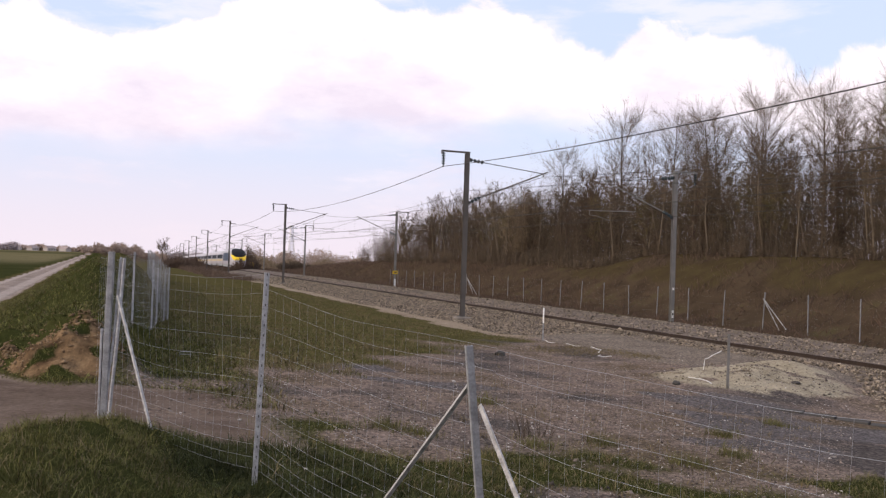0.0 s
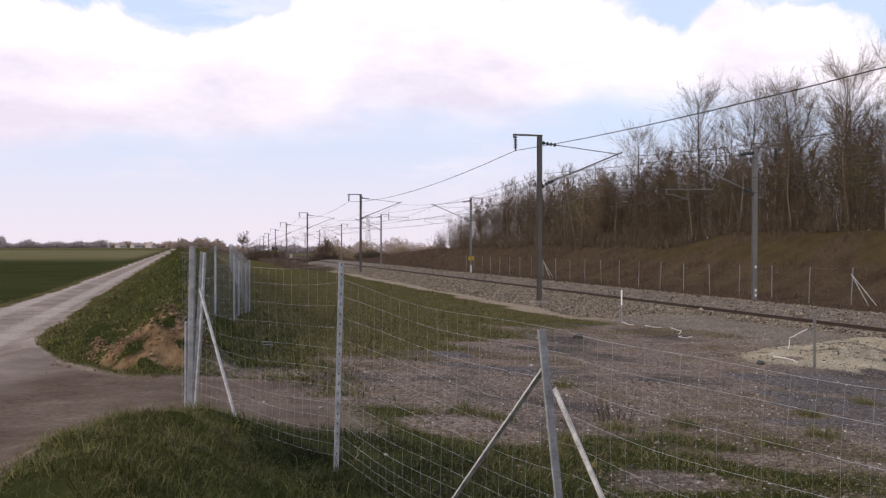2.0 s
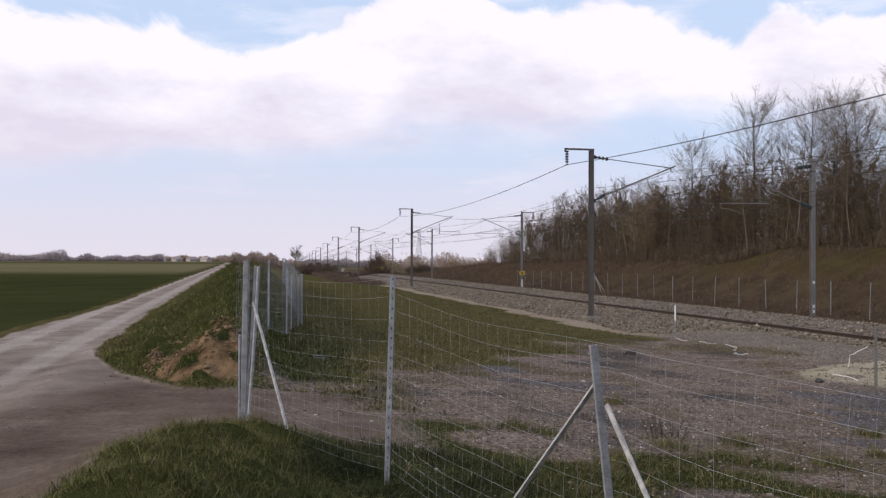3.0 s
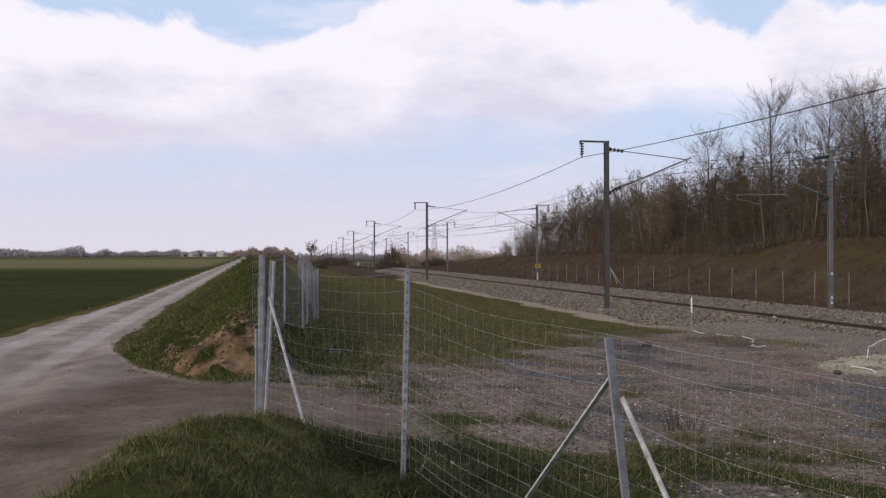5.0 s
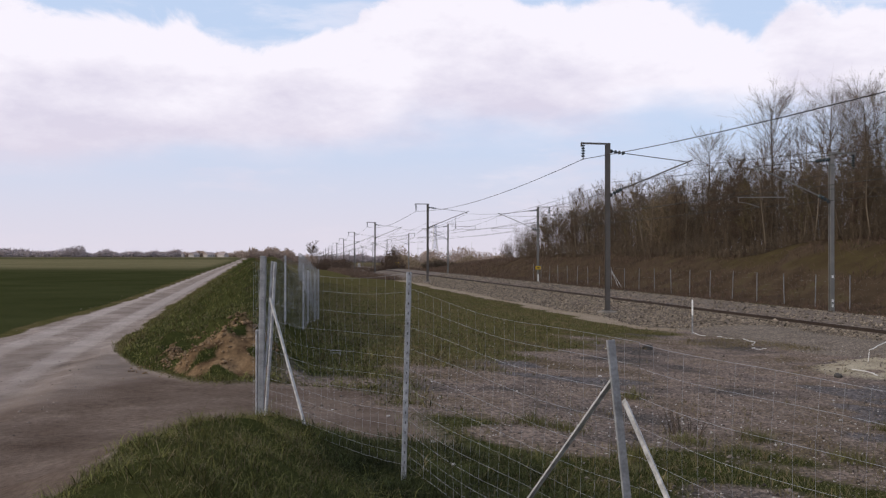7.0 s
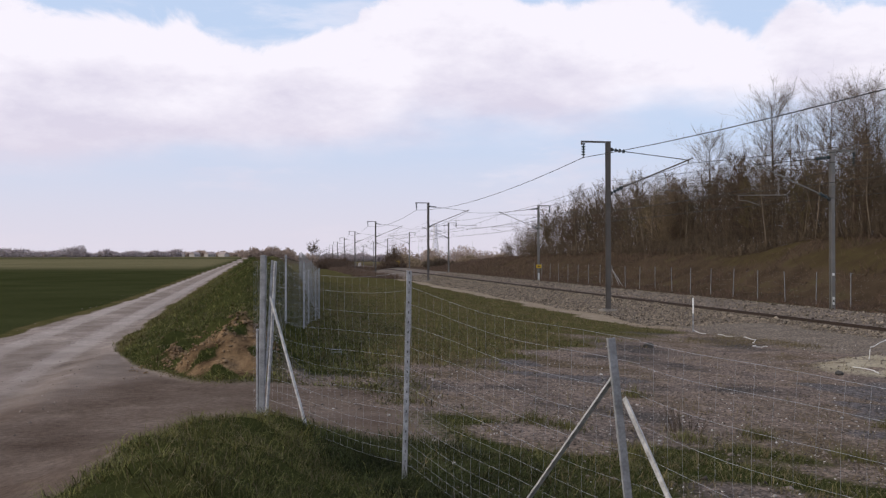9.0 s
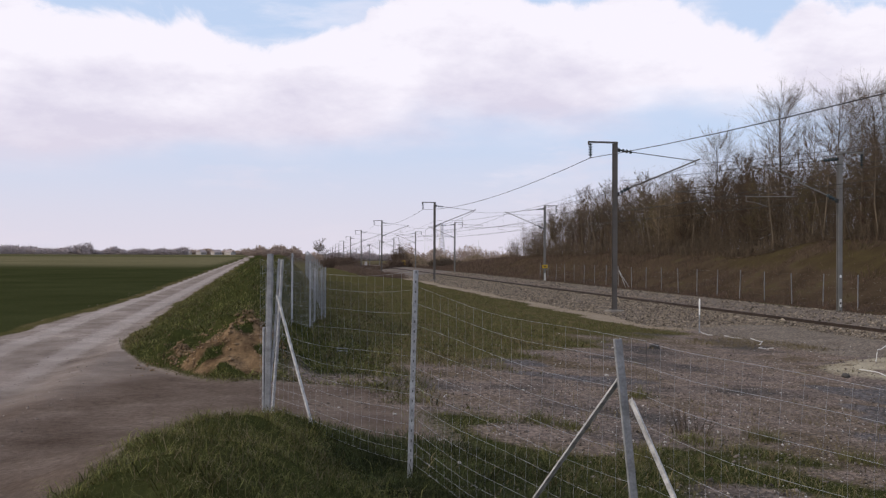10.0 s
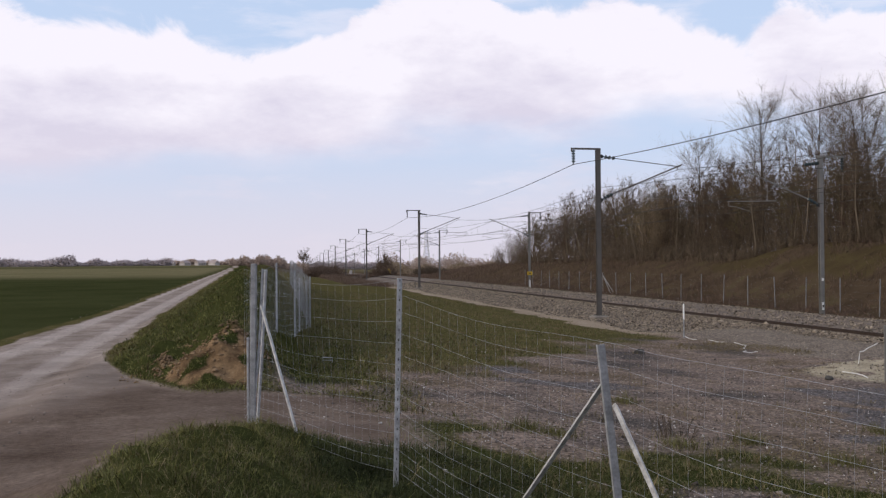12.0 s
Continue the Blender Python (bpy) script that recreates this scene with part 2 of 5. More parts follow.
# ---- materials ----
def material(name, color, rough=0.8, metal=0.0, var=0.25, scale=4.0, fine=40.0, bump=0.0, bump_scale=60.0, island=0.0, coords="Object", spec=0.15):
    """A surface with variation at two scales, and fine relief."""
    m = bpy.data.materials.new(name)
    m.use_nodes = True
    nt = m.node_tree
    N, L = nt.nodes.new, nt.links.new
    b = nt.nodes["Principled BSDF"]
    b.inputs["Roughness"].default_value, b.inputs["Metallic"].default_value = rough, metal
    b.inputs["Specular IOR Level"].default_value = spec
    tc = N("ShaderNodeTexCoord")
    fac = None
    for sc, k in ((scale, 1.0), (fine, 0.6)):
        n = N("ShaderNodeTexNoise")
        n.inputs["Scale"].default_value, n.inputs["Detail"].default_value = sc, 4
        L(tc.outputs[coords], n.inputs["Vector"])
        mr = N("ShaderNodeMapRange")
        mr.inputs["From Min"].default_value, mr.inputs["From Max"].default_value = 0.25, 0.75
        mr.inputs["To Min"].default_value, mr.inputs["To Max"].default_value = 1 - var * k, 1 + var * k
        L(n.outputs["Fac"], mr.inputs["Value"])
        if fac is None:
            fac = mr.outputs[0]
        else:
            mm = N("ShaderNodeMath")
            mm.operation = "MULTIPLY"
            L(fac, mm.inputs[0])
            L(mr.outputs[0], mm.inputs[1])
            fac = mm.outputs[0]
    if island:
        g = N("ShaderNodeNewGeometry")
        o = N("ShaderNodeObjectInfo")
        ad = N("ShaderNodeMath")
        ad.operation = "ADD"
        L(g.outputs["Random Per Island"], ad.inputs[0])
        L(o.outputs["Random"], ad.inputs[1])
        fr = N("ShaderNodeMath")
        fr.operation = "FRACT"
        L(ad.outputs[0], fr.inputs[0])
        mr = N("ShaderNodeMapRange")
        mr.inputs["To Min"].default_value, mr.inputs["To Max"].default_value = 1 - island, 1 + island
        L(fr.outputs[0], mr.inputs["Value"])
        mm = N("ShaderNodeMath")
        mm.operation = "MULTIPLY"
        L(fac, mm.inputs[0])
        L(mr.outputs[0], mm.inputs[1])
        fac = mm.outputs[0]
    mx = N("ShaderNodeMix")
    mx.data_type, mx.blend_type = "RGBA", "MULTIPLY"
    mx.inputs[0].default_value = 1
    mx.inputs[6].default_value = (*color, 1)
    cb = N("ShaderNodeCombineColor")
    for i in range(3):
        L(fac, cb.inputs[i])
    L(cb.outputs[0], mx.inputs[7])
    L(mx.outputs[2], b.inputs["Base Color"])
    if bump:
        n = N("ShaderNodeTexNoise")
        n.inputs["Scale"].default_value, n.inputs["Detail"].default_value = bump_scale, 5
        L(tc.outputs[coords], n.inputs["Vector"])
        bp = N("ShaderNodeBump")
        bp.inputs["Strength"].default_value, bp.inputs["Distance"].default_value = bump, 0.02
        L(n.outputs["Fac"], bp.inputs["Height"])
        L(bp.outputs[0], b.inputs["Normal"])
    return m


def ground_material():
    m = bpy.data.materials.new("earth_and_grass")
    m.use_nodes = True
    nt = m.node_tree
    N, L = nt.nodes.new, nt.links.new
    b = nt.nodes["Principled BSDF"]
    b.inputs["Roughness"].default_value = 1.0
    b.inputs["Specular IOR Level"].default_value = 0.0
    tc = N("ShaderNodeTexCoord")

    def nz(scale, detail=5, rough=0.6):
        n = N("ShaderNodeTexNoise")
        n.inputs["Scale"].default_value, n.inputs["Detail"].default_value, n.inputs["Roughness"].default_value = scale, detail, rough
        L(tc.outputs["Object"], n.inputs["Vector"])
        return n.outputs["Fac"]

    def ramp(fac, *stops):
        r = N("ShaderNodeValToRGB")
        els = r.color_ramp.elements
        while len(els) < len(stops):
            els.new(0.5)
        for e, (p, c) in zip(els, stops):
            e.position, e.color = p, (*c, 1)
        L(fac, r.inputs[0])
        return r.outputs[0]

    def times(a, b2):
        x = N("ShaderNodeMix")
        x.data_type, x.blend_type = "RGBA", "MULTIPLY"
        x.inputs[0].default_value = 1
        L(a, x.inputs[6])
        L(b2, x.inputs[7])
        return x.outputs[2]

    mid, fine, wide = nz(1.1), nz(14, 6, 0.7), nz(0.13, 4)
    grit = N("ShaderNodeTexVoronoi")
    grit.inputs["Scale"].default_value = 22
    L(tc.outputs["Object"], grit.inputs["Vector"])
    grit_col = ramp(grit.outputs["Color"], (0.1, (0.55, 0.55, 0.55)), (0.6, (1.0, 0.98, 0.96)), (0.95, (1.6, 1.55, 1.5)))
    fine_v = ramp(fine, (0.25, (0.62, 0.62, 0.62)), (0.75, (1.35, 1.35, 1.35)))
    mott = ramp(nz(0.6, 6, 0.65), (0.34, (0.74, 0.73, 0.72)), (0.62, (1.1, 1.1, 1.1)))
    grass = times(ramp(mid, (0.3, (0.054, 0.053, 0.019)), (0.55, (0.082, 0.069, 0.029)), (0.75, (0.118, 0.083, 0.045))), fine_v)
    cols = {
        "road": times(times(ramp(mid, (0.3, (0.200, 0.158, 0.134)), (0.7, (0.310, 0.255, 0.221))), mott), fine_v),
        "dirt": times(times(ramp(mid, (0.3, (0.098, 0.071, 0.055)), (0.7, (0.162, 0.123, 0.099))), mott), fine_v),
        "gravel": times(times(ramp(nz(0.30, 6), (0.38, (0.086, 0.075, 0.070)), (0.50, (0.196, 0.152, 0.127)), (0.62, (0.116, 0.089, 0.062))), grit_col), fine_v),
        "sand": times(ramp(mid, (0.3, (0.205, 0.155, 0.11)), (0.7, (0.31, 0.25, 0.185))), fine_v),
        "soil": times(ramp(nz(2.2), (0.38, (0.060, 0.038, 0.022)), (0.54, (0.150, 0.097, 0.054)), (0.70, (0.24, 0.160, 0.092))), fine_v),
        "field": times(ramp(wide, (0.35, (0.030, 0.033, 0.012)), (0.65, (0.043, 0.046, 0.018))), fine_v),
        "lush": times(ramp(mid, (0.3, (0.024, 0.029, 0.009)), (0.7, (0.044, 0.046, 0.016))), fine_v),
        "heap": times(ramp(nz(1.6, 6), (0.3, (0.235, 0.195, 0.135)), (0.7, (0.37, 0.32, 0.235))), fine_v),
        "fence_dark": times(ramp(mid, (0.3, (0.016, 0.019, 0.008)), (0.7, (0.030, 0.031, 0.013))), fine_v),
        "rough": times(ramp(nz(0.4, 5), (0.35, (0.044, 0.031, 0.020)), (0.55, (0.067, 0.047, 0.030)), (0.72, (0.070, 0.058, 0.028))), fine_v),
        "crest": times(ramp(nz(0.7, 5), (0.35, (0.048, 0.034, 0.019)), (0.65, (0.064, 0.049, 0.023))), fine_v),
        "grit": times(times(ramp(mid, (0.3, (0.150, 0.124, 0.101)), (0.7, (0.200, 0.167, 0.138))), grit_col), fine_v),
        "slate": times(times(ramp(mid, (0.3, (0.092, 0.084, 0.084)), (0.7, (0.140, 0.126, 0.123))), grit_col), fine_v),
    }
    cur = grass
    cols["rut"] = times(ramp(mid, (0.3, (0.29, 0.24, 0.21)), (0.7, (0.38, 0.32, 0.285))), fine_v)
    for k in ("lush", "field", "rough", "crest", "road", "rut", "dirt", "gravel", "slate", "soil", "sand", "grit", "heap", "fence_dark"):
        at = N("ShaderNodeAttribute")
        at.attribute_name = "w_" + k
        # ragged edges
        ad = N("ShaderNodeMath")
        ad.operation = "MULTIPLY_ADD"
        L(fine, ad.inputs[0])
        ad.inputs[1].default_value, ad.inputs[2].default_value = 0.9, -0.45
        a2 = N("ShaderNodeMath")
        a2.operation = "ADD"
        L(at.outputs["Fac"], a2.inputs[0])
        L(ad.outputs[0], a2.inputs[1])
        mr = N("ShaderNodeMapRange")
        mr.interpolation_type = "SMOOTHSTEP"
        mr.inputs["From Min"].default_value, mr.inputs["From Max"].default_value = 0.25, 0.75
        L(a2.outputs[0], mr.inputs["Value"])
        x = N("ShaderNodeMix")
        x.data_type = "RGBA"
        L(mr.outputs[0], x.inputs[0])
        L(cur, x.inputs[6])
        L(cols[k], x.inputs[7])
        cur = x.outputs[2]
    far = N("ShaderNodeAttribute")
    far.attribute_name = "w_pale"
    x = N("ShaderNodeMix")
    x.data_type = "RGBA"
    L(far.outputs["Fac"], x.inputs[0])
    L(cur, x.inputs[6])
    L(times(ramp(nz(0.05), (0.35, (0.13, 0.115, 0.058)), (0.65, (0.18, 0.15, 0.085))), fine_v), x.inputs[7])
    L(x.outputs[2], b.inputs["Base Color"])
    bp = N("ShaderNodeBump")
    bp.inputs["Strength"].default_value, bp.inputs["Distance"].default_value = 0.7, 0.04
    L(fine, bp.inputs["Height"])
    L(bp.outputs[0], b.inputs["Normal"])
    return m


M = dict(
    steel=material("galvanised_steel", (0.255, 0.255, 0.262), 0.55, 0.25, 0.36, 10, 60, 0.1, 90),
    post=material("zinc_post", (0.35, 0.35, 0.36), 0.5, 0.3, 0.38, 14, 70, 0.1, 120),
    mast=material("weathered_mast_steel", (0.118, 0.106, 0.095), 0.75, 0.1, 0.2, 1.2, 30, 0.1, 60),
    mast_pale=material("galvanised_mast_steel", (0.20, 0.19, 0.176), 0.7, 0.1, 0.2, 1.2, 30, 0.1, 60),
    wire=material("galvanised_wire", (0.34, 0.34, 0.35), 0.5, 0.3, 0.15, 3, 20),
    cable=material("copper_cable", (0.055, 0.05, 0.046), 0.75, 0.1, 0.1, 1, 10),
    glass_ins=material("dark_insulator_glaze", (0.045, 0.06, 0.065), 0.25, 0.0, 0.1, 8, 40),
    concrete=material("foundation_concrete", (0.2, 0.175, 0.15), 0.9, 0, 0.2, 3, 40, 0.3, 60),
    sleeper=material("sleeper_concrete", (0.2, 0.175, 0.155), 0.9, 0, 0.2, 2, 40, 0.2, 60),
    rail=material("rusty_rail_steel", (0.042, 0.030, 0.024), 0.75, 0.2, 0.25, 2, 30),
    rail_top=material("dull_rail_head", (0.13, 0.10, 0.085), 0.6, 0.3, 0.1, 2, 30),
    ballast=material("ballast_stone", (0.188, 0.154, 0.117), 0.95, 0, 0.25, 2.0, 30, 0.6, 45, island=0.8, spec=0.05),
    bed=material("ballast_bed_stone", (0.135, 0.108, 0.088), 0.95, 0, 0.38, 1.2, 16, 0.9, 22, spec=0.05),
    pebble=material("yard_pebbles", (0.150, 0.123, 0.106), 0.95, 0, 0.2, 1.0, 30, island=0.65, spec=0.05),
    grass=material("grass_blades", (0.094, 0.088, 0.030), 0.8, 0, 0.3, 1.2, 9, island=0.4, spec=0.2),
    dry_grass=material("dry_grass_blades", (0.135, 0.105, 0.055), 0.85, 0, 0.25, 1.2, 9, island=0.4, spec=0.2),
    bark=material("grey_brown_bark", (0.088, 0.066, 0.048), 0.9, 0, 0.3, 1.5, 14, island=0.2),
    # paler than the bark above: sunlight on edge trunks is put into the colour
    pale_bark=material("pale_sunlit_bark", (0.155, 0.122, 0.086), 0.9, 0, 0.3, 1.5, 14),
    dark_twig=material("dark_brown_twigs", (0.100, 0.074, 0.050), 0.9, 0, 0.25, 0.3, 7, island=0.45, spec=0.1),
    olive_twig=material("budding_olive_twigs", (0.118, 0.094, 0.044), 0.9, 0, 0.25, 0.3, 7, island=0.4, spec=0.1),
    twig=material("bare_twigs", (0.098, 0.069, 0.047), 0.9, 0, 0.2, 0.6, 9, island=0.4, spec=0.2),
    red_twig=material("reddish_twigs", (0.082, 0.052, 0.036), 0.9, 0, 0.2, 0.6, 9, island=0.4, spec=0.2),
    tan_twig=material("pale_tan_twigs", (0.19, 0.14, 0.09), 0.9, 0, 0.2, 0.6, 9, island=0.3, spec=0.2),
    white=material("white_paint", (0.75, 0.74, 0.72), 0.6, 0, 0.1, 3, 30),
    yellow=material("yellow_sign_paint", (0.62, 0.40, 0.03), 0.5, 0, 0.1, 6, 40),
    train_white=material("train_white_paint", (0.43, 0.41, 0.44), 0.35, 0, 0.06, 0.6, 12),
    train_grey=material("train_grey_paint", (0.30, 0.31, 0.33), 0.4, 0, 0.1, 0.6, 12),
    train_yellow=material("train_yellow_paint", (0.80, 0.55, 0.03), 0.4, 0, 0.06, 0.6, 12),
    train_blue=material("train_dark_blue_paint", (0.025, 0.05, 0.09), 0.35, 0, 0.06, 0.6, 12),
    black=material("black_glazing", (0.012, 0.013, 0.016), 0.6, 0, 0.05, 1, 10, spec=0.06),
    under=material("dirty_underframe", (0.06, 0.055, 0.05), 0.85, 0, 0.2, 2, 20),
    stone_wall=material("pale_render_wall", (0.42, 0.38, 0.36), 0.9, 0, 0.12, 0.2, 3),
    # clay greyed by distance haze, put straight into the colour
    roof=material("haze_greyed_clay_roof", (0.33, 0.27, 0.25), 0.9, 0, 0.2, 0.4, 4),
    plastic=material("white_plastic_tape", (0.62, 0.60, 0.57), 0.5, 0, 0.1, 4, 30),
    white_stone=material("pale_limestone", (0.42, 0.39, 0.36), 0.9, 0, 0.15, 6, 40, island=0.25),
    # distance haze is mixed into this wood's base colour
    haze_wood=material("haze_paled_wood", (0.31, 0.262, 0.265), 0.95, 0, 0.2, 0.02, 0.3, island=0.3, spec=0.1),
    fine_twig=material("fine_grey_twigs", (0.150, 0.118, 0.094), 0.9, 0, 0.2, 0.6, 9, island=0.35, spec=0.1),
    lush_grass=material("lush_grass_blades", (0.106, 0.101, 0.033), 0.9, 0, 0.6, 1.4, 9, island=0.55, spec=0.1),
    dark_blade=material("dark_green_blades", (0.040, 0.046, 0.016), 0.9, 0, 0.5, 2.0, 9, island=0.5, spec=0.1),
    hedge_twig=material("pale_red_twigs", (0.112, 0.078, 0.058), 0.9, 0, 0.2, 0.6, 9, island=0.35, spec=0.1),
    brace=material("bright_zinc_brace", (0.40, 0.39, 0.385), 0.55, 0.1, 0.42, 16, 70),
    # likewise distance haze pales the base colours of far tan wood and steel
    haze_tan=material("haze_paled_tan_wood", (0.29, 0.218, 0.178), 0.95, 0, 0.2, 0.02, 0.3, island=0.3, spec=0.1),
    haze_steel=material("haze_paled_steel", (0.85, 0.83, 0.87), 0.7, 0, 0.1, 0.1, 1),
    soil_clod=material("bare_soil_clods", (0.175, 0.117, 0.068), 0.95, 0, 0.25, 3, 25, 0.5, 30, island=0.3),
)


M["earth"] = ground_material()


# ---- mesh helpers ----
def mesh_from(name, verts, faces, mat, shade=False):
    me = bpy.data.meshes.new(name)
    me.from_pydata([tuple(v) for v in verts], [], [tuple(f) for f in faces])
    me.materials.append(mat)
    if shade:
        me.polygons.foreach_set("use_smooth", [True] * len(me.polygons))
    me.update()
    return me


def fast_mesh(name, verts, loops, sizes, mat):
    """A large mesh from arrays: vertices, corner indices and the faces' sizes."""
    me = bpy.data.meshes.new(name)
    verts, loops, sizes = np.asarray(verts, np.float32), np.asarray(loops, np.int32).ravel(), np.asarray(sizes, np.int32)
    me.vertices.add(len(verts))
    me.vertices.foreach_set("co", verts.ravel())
    me.loops.add(len(loops))
    me.loops.foreach_set("vertex_index", loops)
    me.polygons.add(len(sizes))
    me.polygons.foreach_set("loop_start", np.concatenate(([0], np.cumsum(sizes)[:-1])).astype(np.int32))
    me.polygons.foreach_set("loop_total", sizes)
    me.materials.append(mat)
    me.update(calc_edges=True)
    return me


def part(name, geo, mat, parent=None, label="", shade=False):
    """Links one mesh under a thing or a part. geo: (verts, faces) or a mesh."""
    me = geo if isinstance(geo, bpy.types.Mesh) else mesh_from(name, geo[0], geo[1], mat, shade)
    ob = new(name, me)
    if parent is not None:
        ob.parent = parent
    return tagged(ob, label)


def thing(name, m=None, label="", category="", group="", kind=""):
    ob = new(name)
    ob.empty_display_size = 0.2
    if m is not None:
        ob.matrix_world = m
    return tagged(ob, label, category, group, kind)


def join(*geos):
    V, F = [], []
    for v, f in geos:
        o = len(V)
        V += [tuple(p) for p in v]
        F += [tuple(i + o for i in q) for q in f]
    return V, F


def box(x0, x1, y0, y1, z0, z1, c=0.0):
    """A box with its upright and top edges taken off by c."""
    if not c:
        v = [(x, y, z) for z in (z0, z1) for y in (y0, y1) for x in (x0, x1)]
        return v, [(0, 2, 3, 1), (4, 5, 7, 6), (0, 1, 5, 4), (2, 6, 7, 3), (0, 4, 6, 2), (1, 3, 7, 5)]
    ring = lambda k, z: [(x0 + c + k, y0 + k, z), (x1 - c - k, y0 + k, z), (x1 - k, y0 + c + k, z), (x1 - k, y1 - c - k, z), (x1 - c - k, y1 - k, z), (x0 + c + k, y1 - k, z), (x0 + k, y1 - c - k, z), (x0 + k, y0 + c + k, z)]
    v = ring(0, z0) + ring(0, z1 - c) + ring(c * 0.9, z1)
    f = [tuple(range(7, -1, -1)), tuple(range(16, 24))]
    for a in (0, 8):
        f += [(a + i, a + (i + 1) % 8, a + 8 + (i + 1) % 8, a + 8 + i) for i in range(8)]
    return v, f


def prism(outline, z0, z1):
    n = len(outline)
    v = [(x, y, z0) for x, y in outline] + [(x, y, z1) for x, y in outline]
    return v, [tuple(range(n - 1, -1, -1)), tuple(range(n, 2 * n))] + [(i, (i + 1) % n, n + (i + 1) % n, n + i) for i in range(n)]


def tube(pts, r, sides=6, caps=True):
    """A round bar along points; r is one radius or one for each point."""
    pts = [Vector(p) for p in pts]
    rs = r if isinstance(r, (list, tuple)) else [r] * len(pts)
    V, F = [], []
    for i, p in enumerate(pts):
        d = (pts[min(i + 1, len(pts) - 1)] - pts[max(i - 1, 0)]).normalized()
        a = d.cross(Vector((0, 0, 1)) if abs(d.z) < 0.95 else Vector((1, 0, 0))).normalized()
        b = d.cross(a)
        V += [tuple(p + (a * math.cos(k * 2 * math.pi / sides) + b * math.sin(k * 2 * math.pi / sides)) * rs[i]) for k in range(sides)]
    for i in range(len(pts) - 1):
        o = i * sides
        F += [(o + k, o + (k + 1) % sides, o + sides + (k + 1) % sides, o + sides + k) for k in range(sides)]
    if caps:
        F += [tuple(range(sides - 1, -1, -1)), tuple(range((len(pts) - 1) * sides, len(pts) * sides))]
    return V, F


def lathe(p, q, radii, sides=10):
    """Discs strung along the line p to q: radii are (part of the way, radius)."""
    p, q = Vector(p), Vector(q)
    return tube([p.lerp(q, t) for t, _ in radii], [r for _, r in radii], sides)


def moved(geo, m):
    return [tuple(m @ Vector(v)) for v in geo[0]], geo[1]


# ---- ground ----
def build_ground():
    az = np.concatenate([np.arange(-36, 42, 0.3), np.arange(42, 324, 3.0)])
    az = np.radians(az)
    rad = np.concatenate([[0.15], np.geomspace(0.6, 3.9, 30), np.geomspace(4, 60, 310), np.geomspace(61, 420, 90), np.geomspace(440, 4600, 26)])
    R, T = np.meshgrid(rad, az, indexing="ij")
    x, y = R * np.sin(T), R * np.cos(T)
    z = ground_z(x, y)
    nr_, na = x.shape
    verts = np.stack([x, y, z], -1).reshape(-1, 3)
    i, j = np.meshgrid(np.arange(nr_ - 1), np.arange(na), indexing="ij")
    j2 = (j + 1) % na
    quads = np.stack([i * na + j, i * na + j2, (i + 1) * na + j2, (i + 1) * na + j], -1).reshape(-1, 4)[:, ::-1]
    verts = np.concatenate([verts, [[0, 0, float(ground_z(0, 0))]]])
    k = np.arange(na)
    tris = np.stack([np.full(na, len(verts) - 1), (k + 1) % na, k], -1)[:, ::-1]
    loops = np.concatenate([quads.ravel(), tris[:, ::-1].ravel()])
    sizes = np.concatenate([np.full(len(quads), 4), np.full(len(tris), 3)])
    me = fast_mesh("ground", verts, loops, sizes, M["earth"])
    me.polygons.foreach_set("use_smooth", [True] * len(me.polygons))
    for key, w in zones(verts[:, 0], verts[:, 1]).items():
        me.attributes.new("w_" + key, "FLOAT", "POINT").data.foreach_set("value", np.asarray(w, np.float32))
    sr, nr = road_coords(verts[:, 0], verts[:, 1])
    # tan field strip left of the track, then all ground ahead paler past 500 m
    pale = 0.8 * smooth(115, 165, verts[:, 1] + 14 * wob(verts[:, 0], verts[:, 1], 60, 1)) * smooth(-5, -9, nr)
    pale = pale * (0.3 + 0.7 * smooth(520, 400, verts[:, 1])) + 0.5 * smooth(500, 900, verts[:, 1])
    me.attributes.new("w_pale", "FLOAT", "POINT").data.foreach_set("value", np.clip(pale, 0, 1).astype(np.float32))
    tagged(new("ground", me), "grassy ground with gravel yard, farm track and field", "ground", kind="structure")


build_ground()


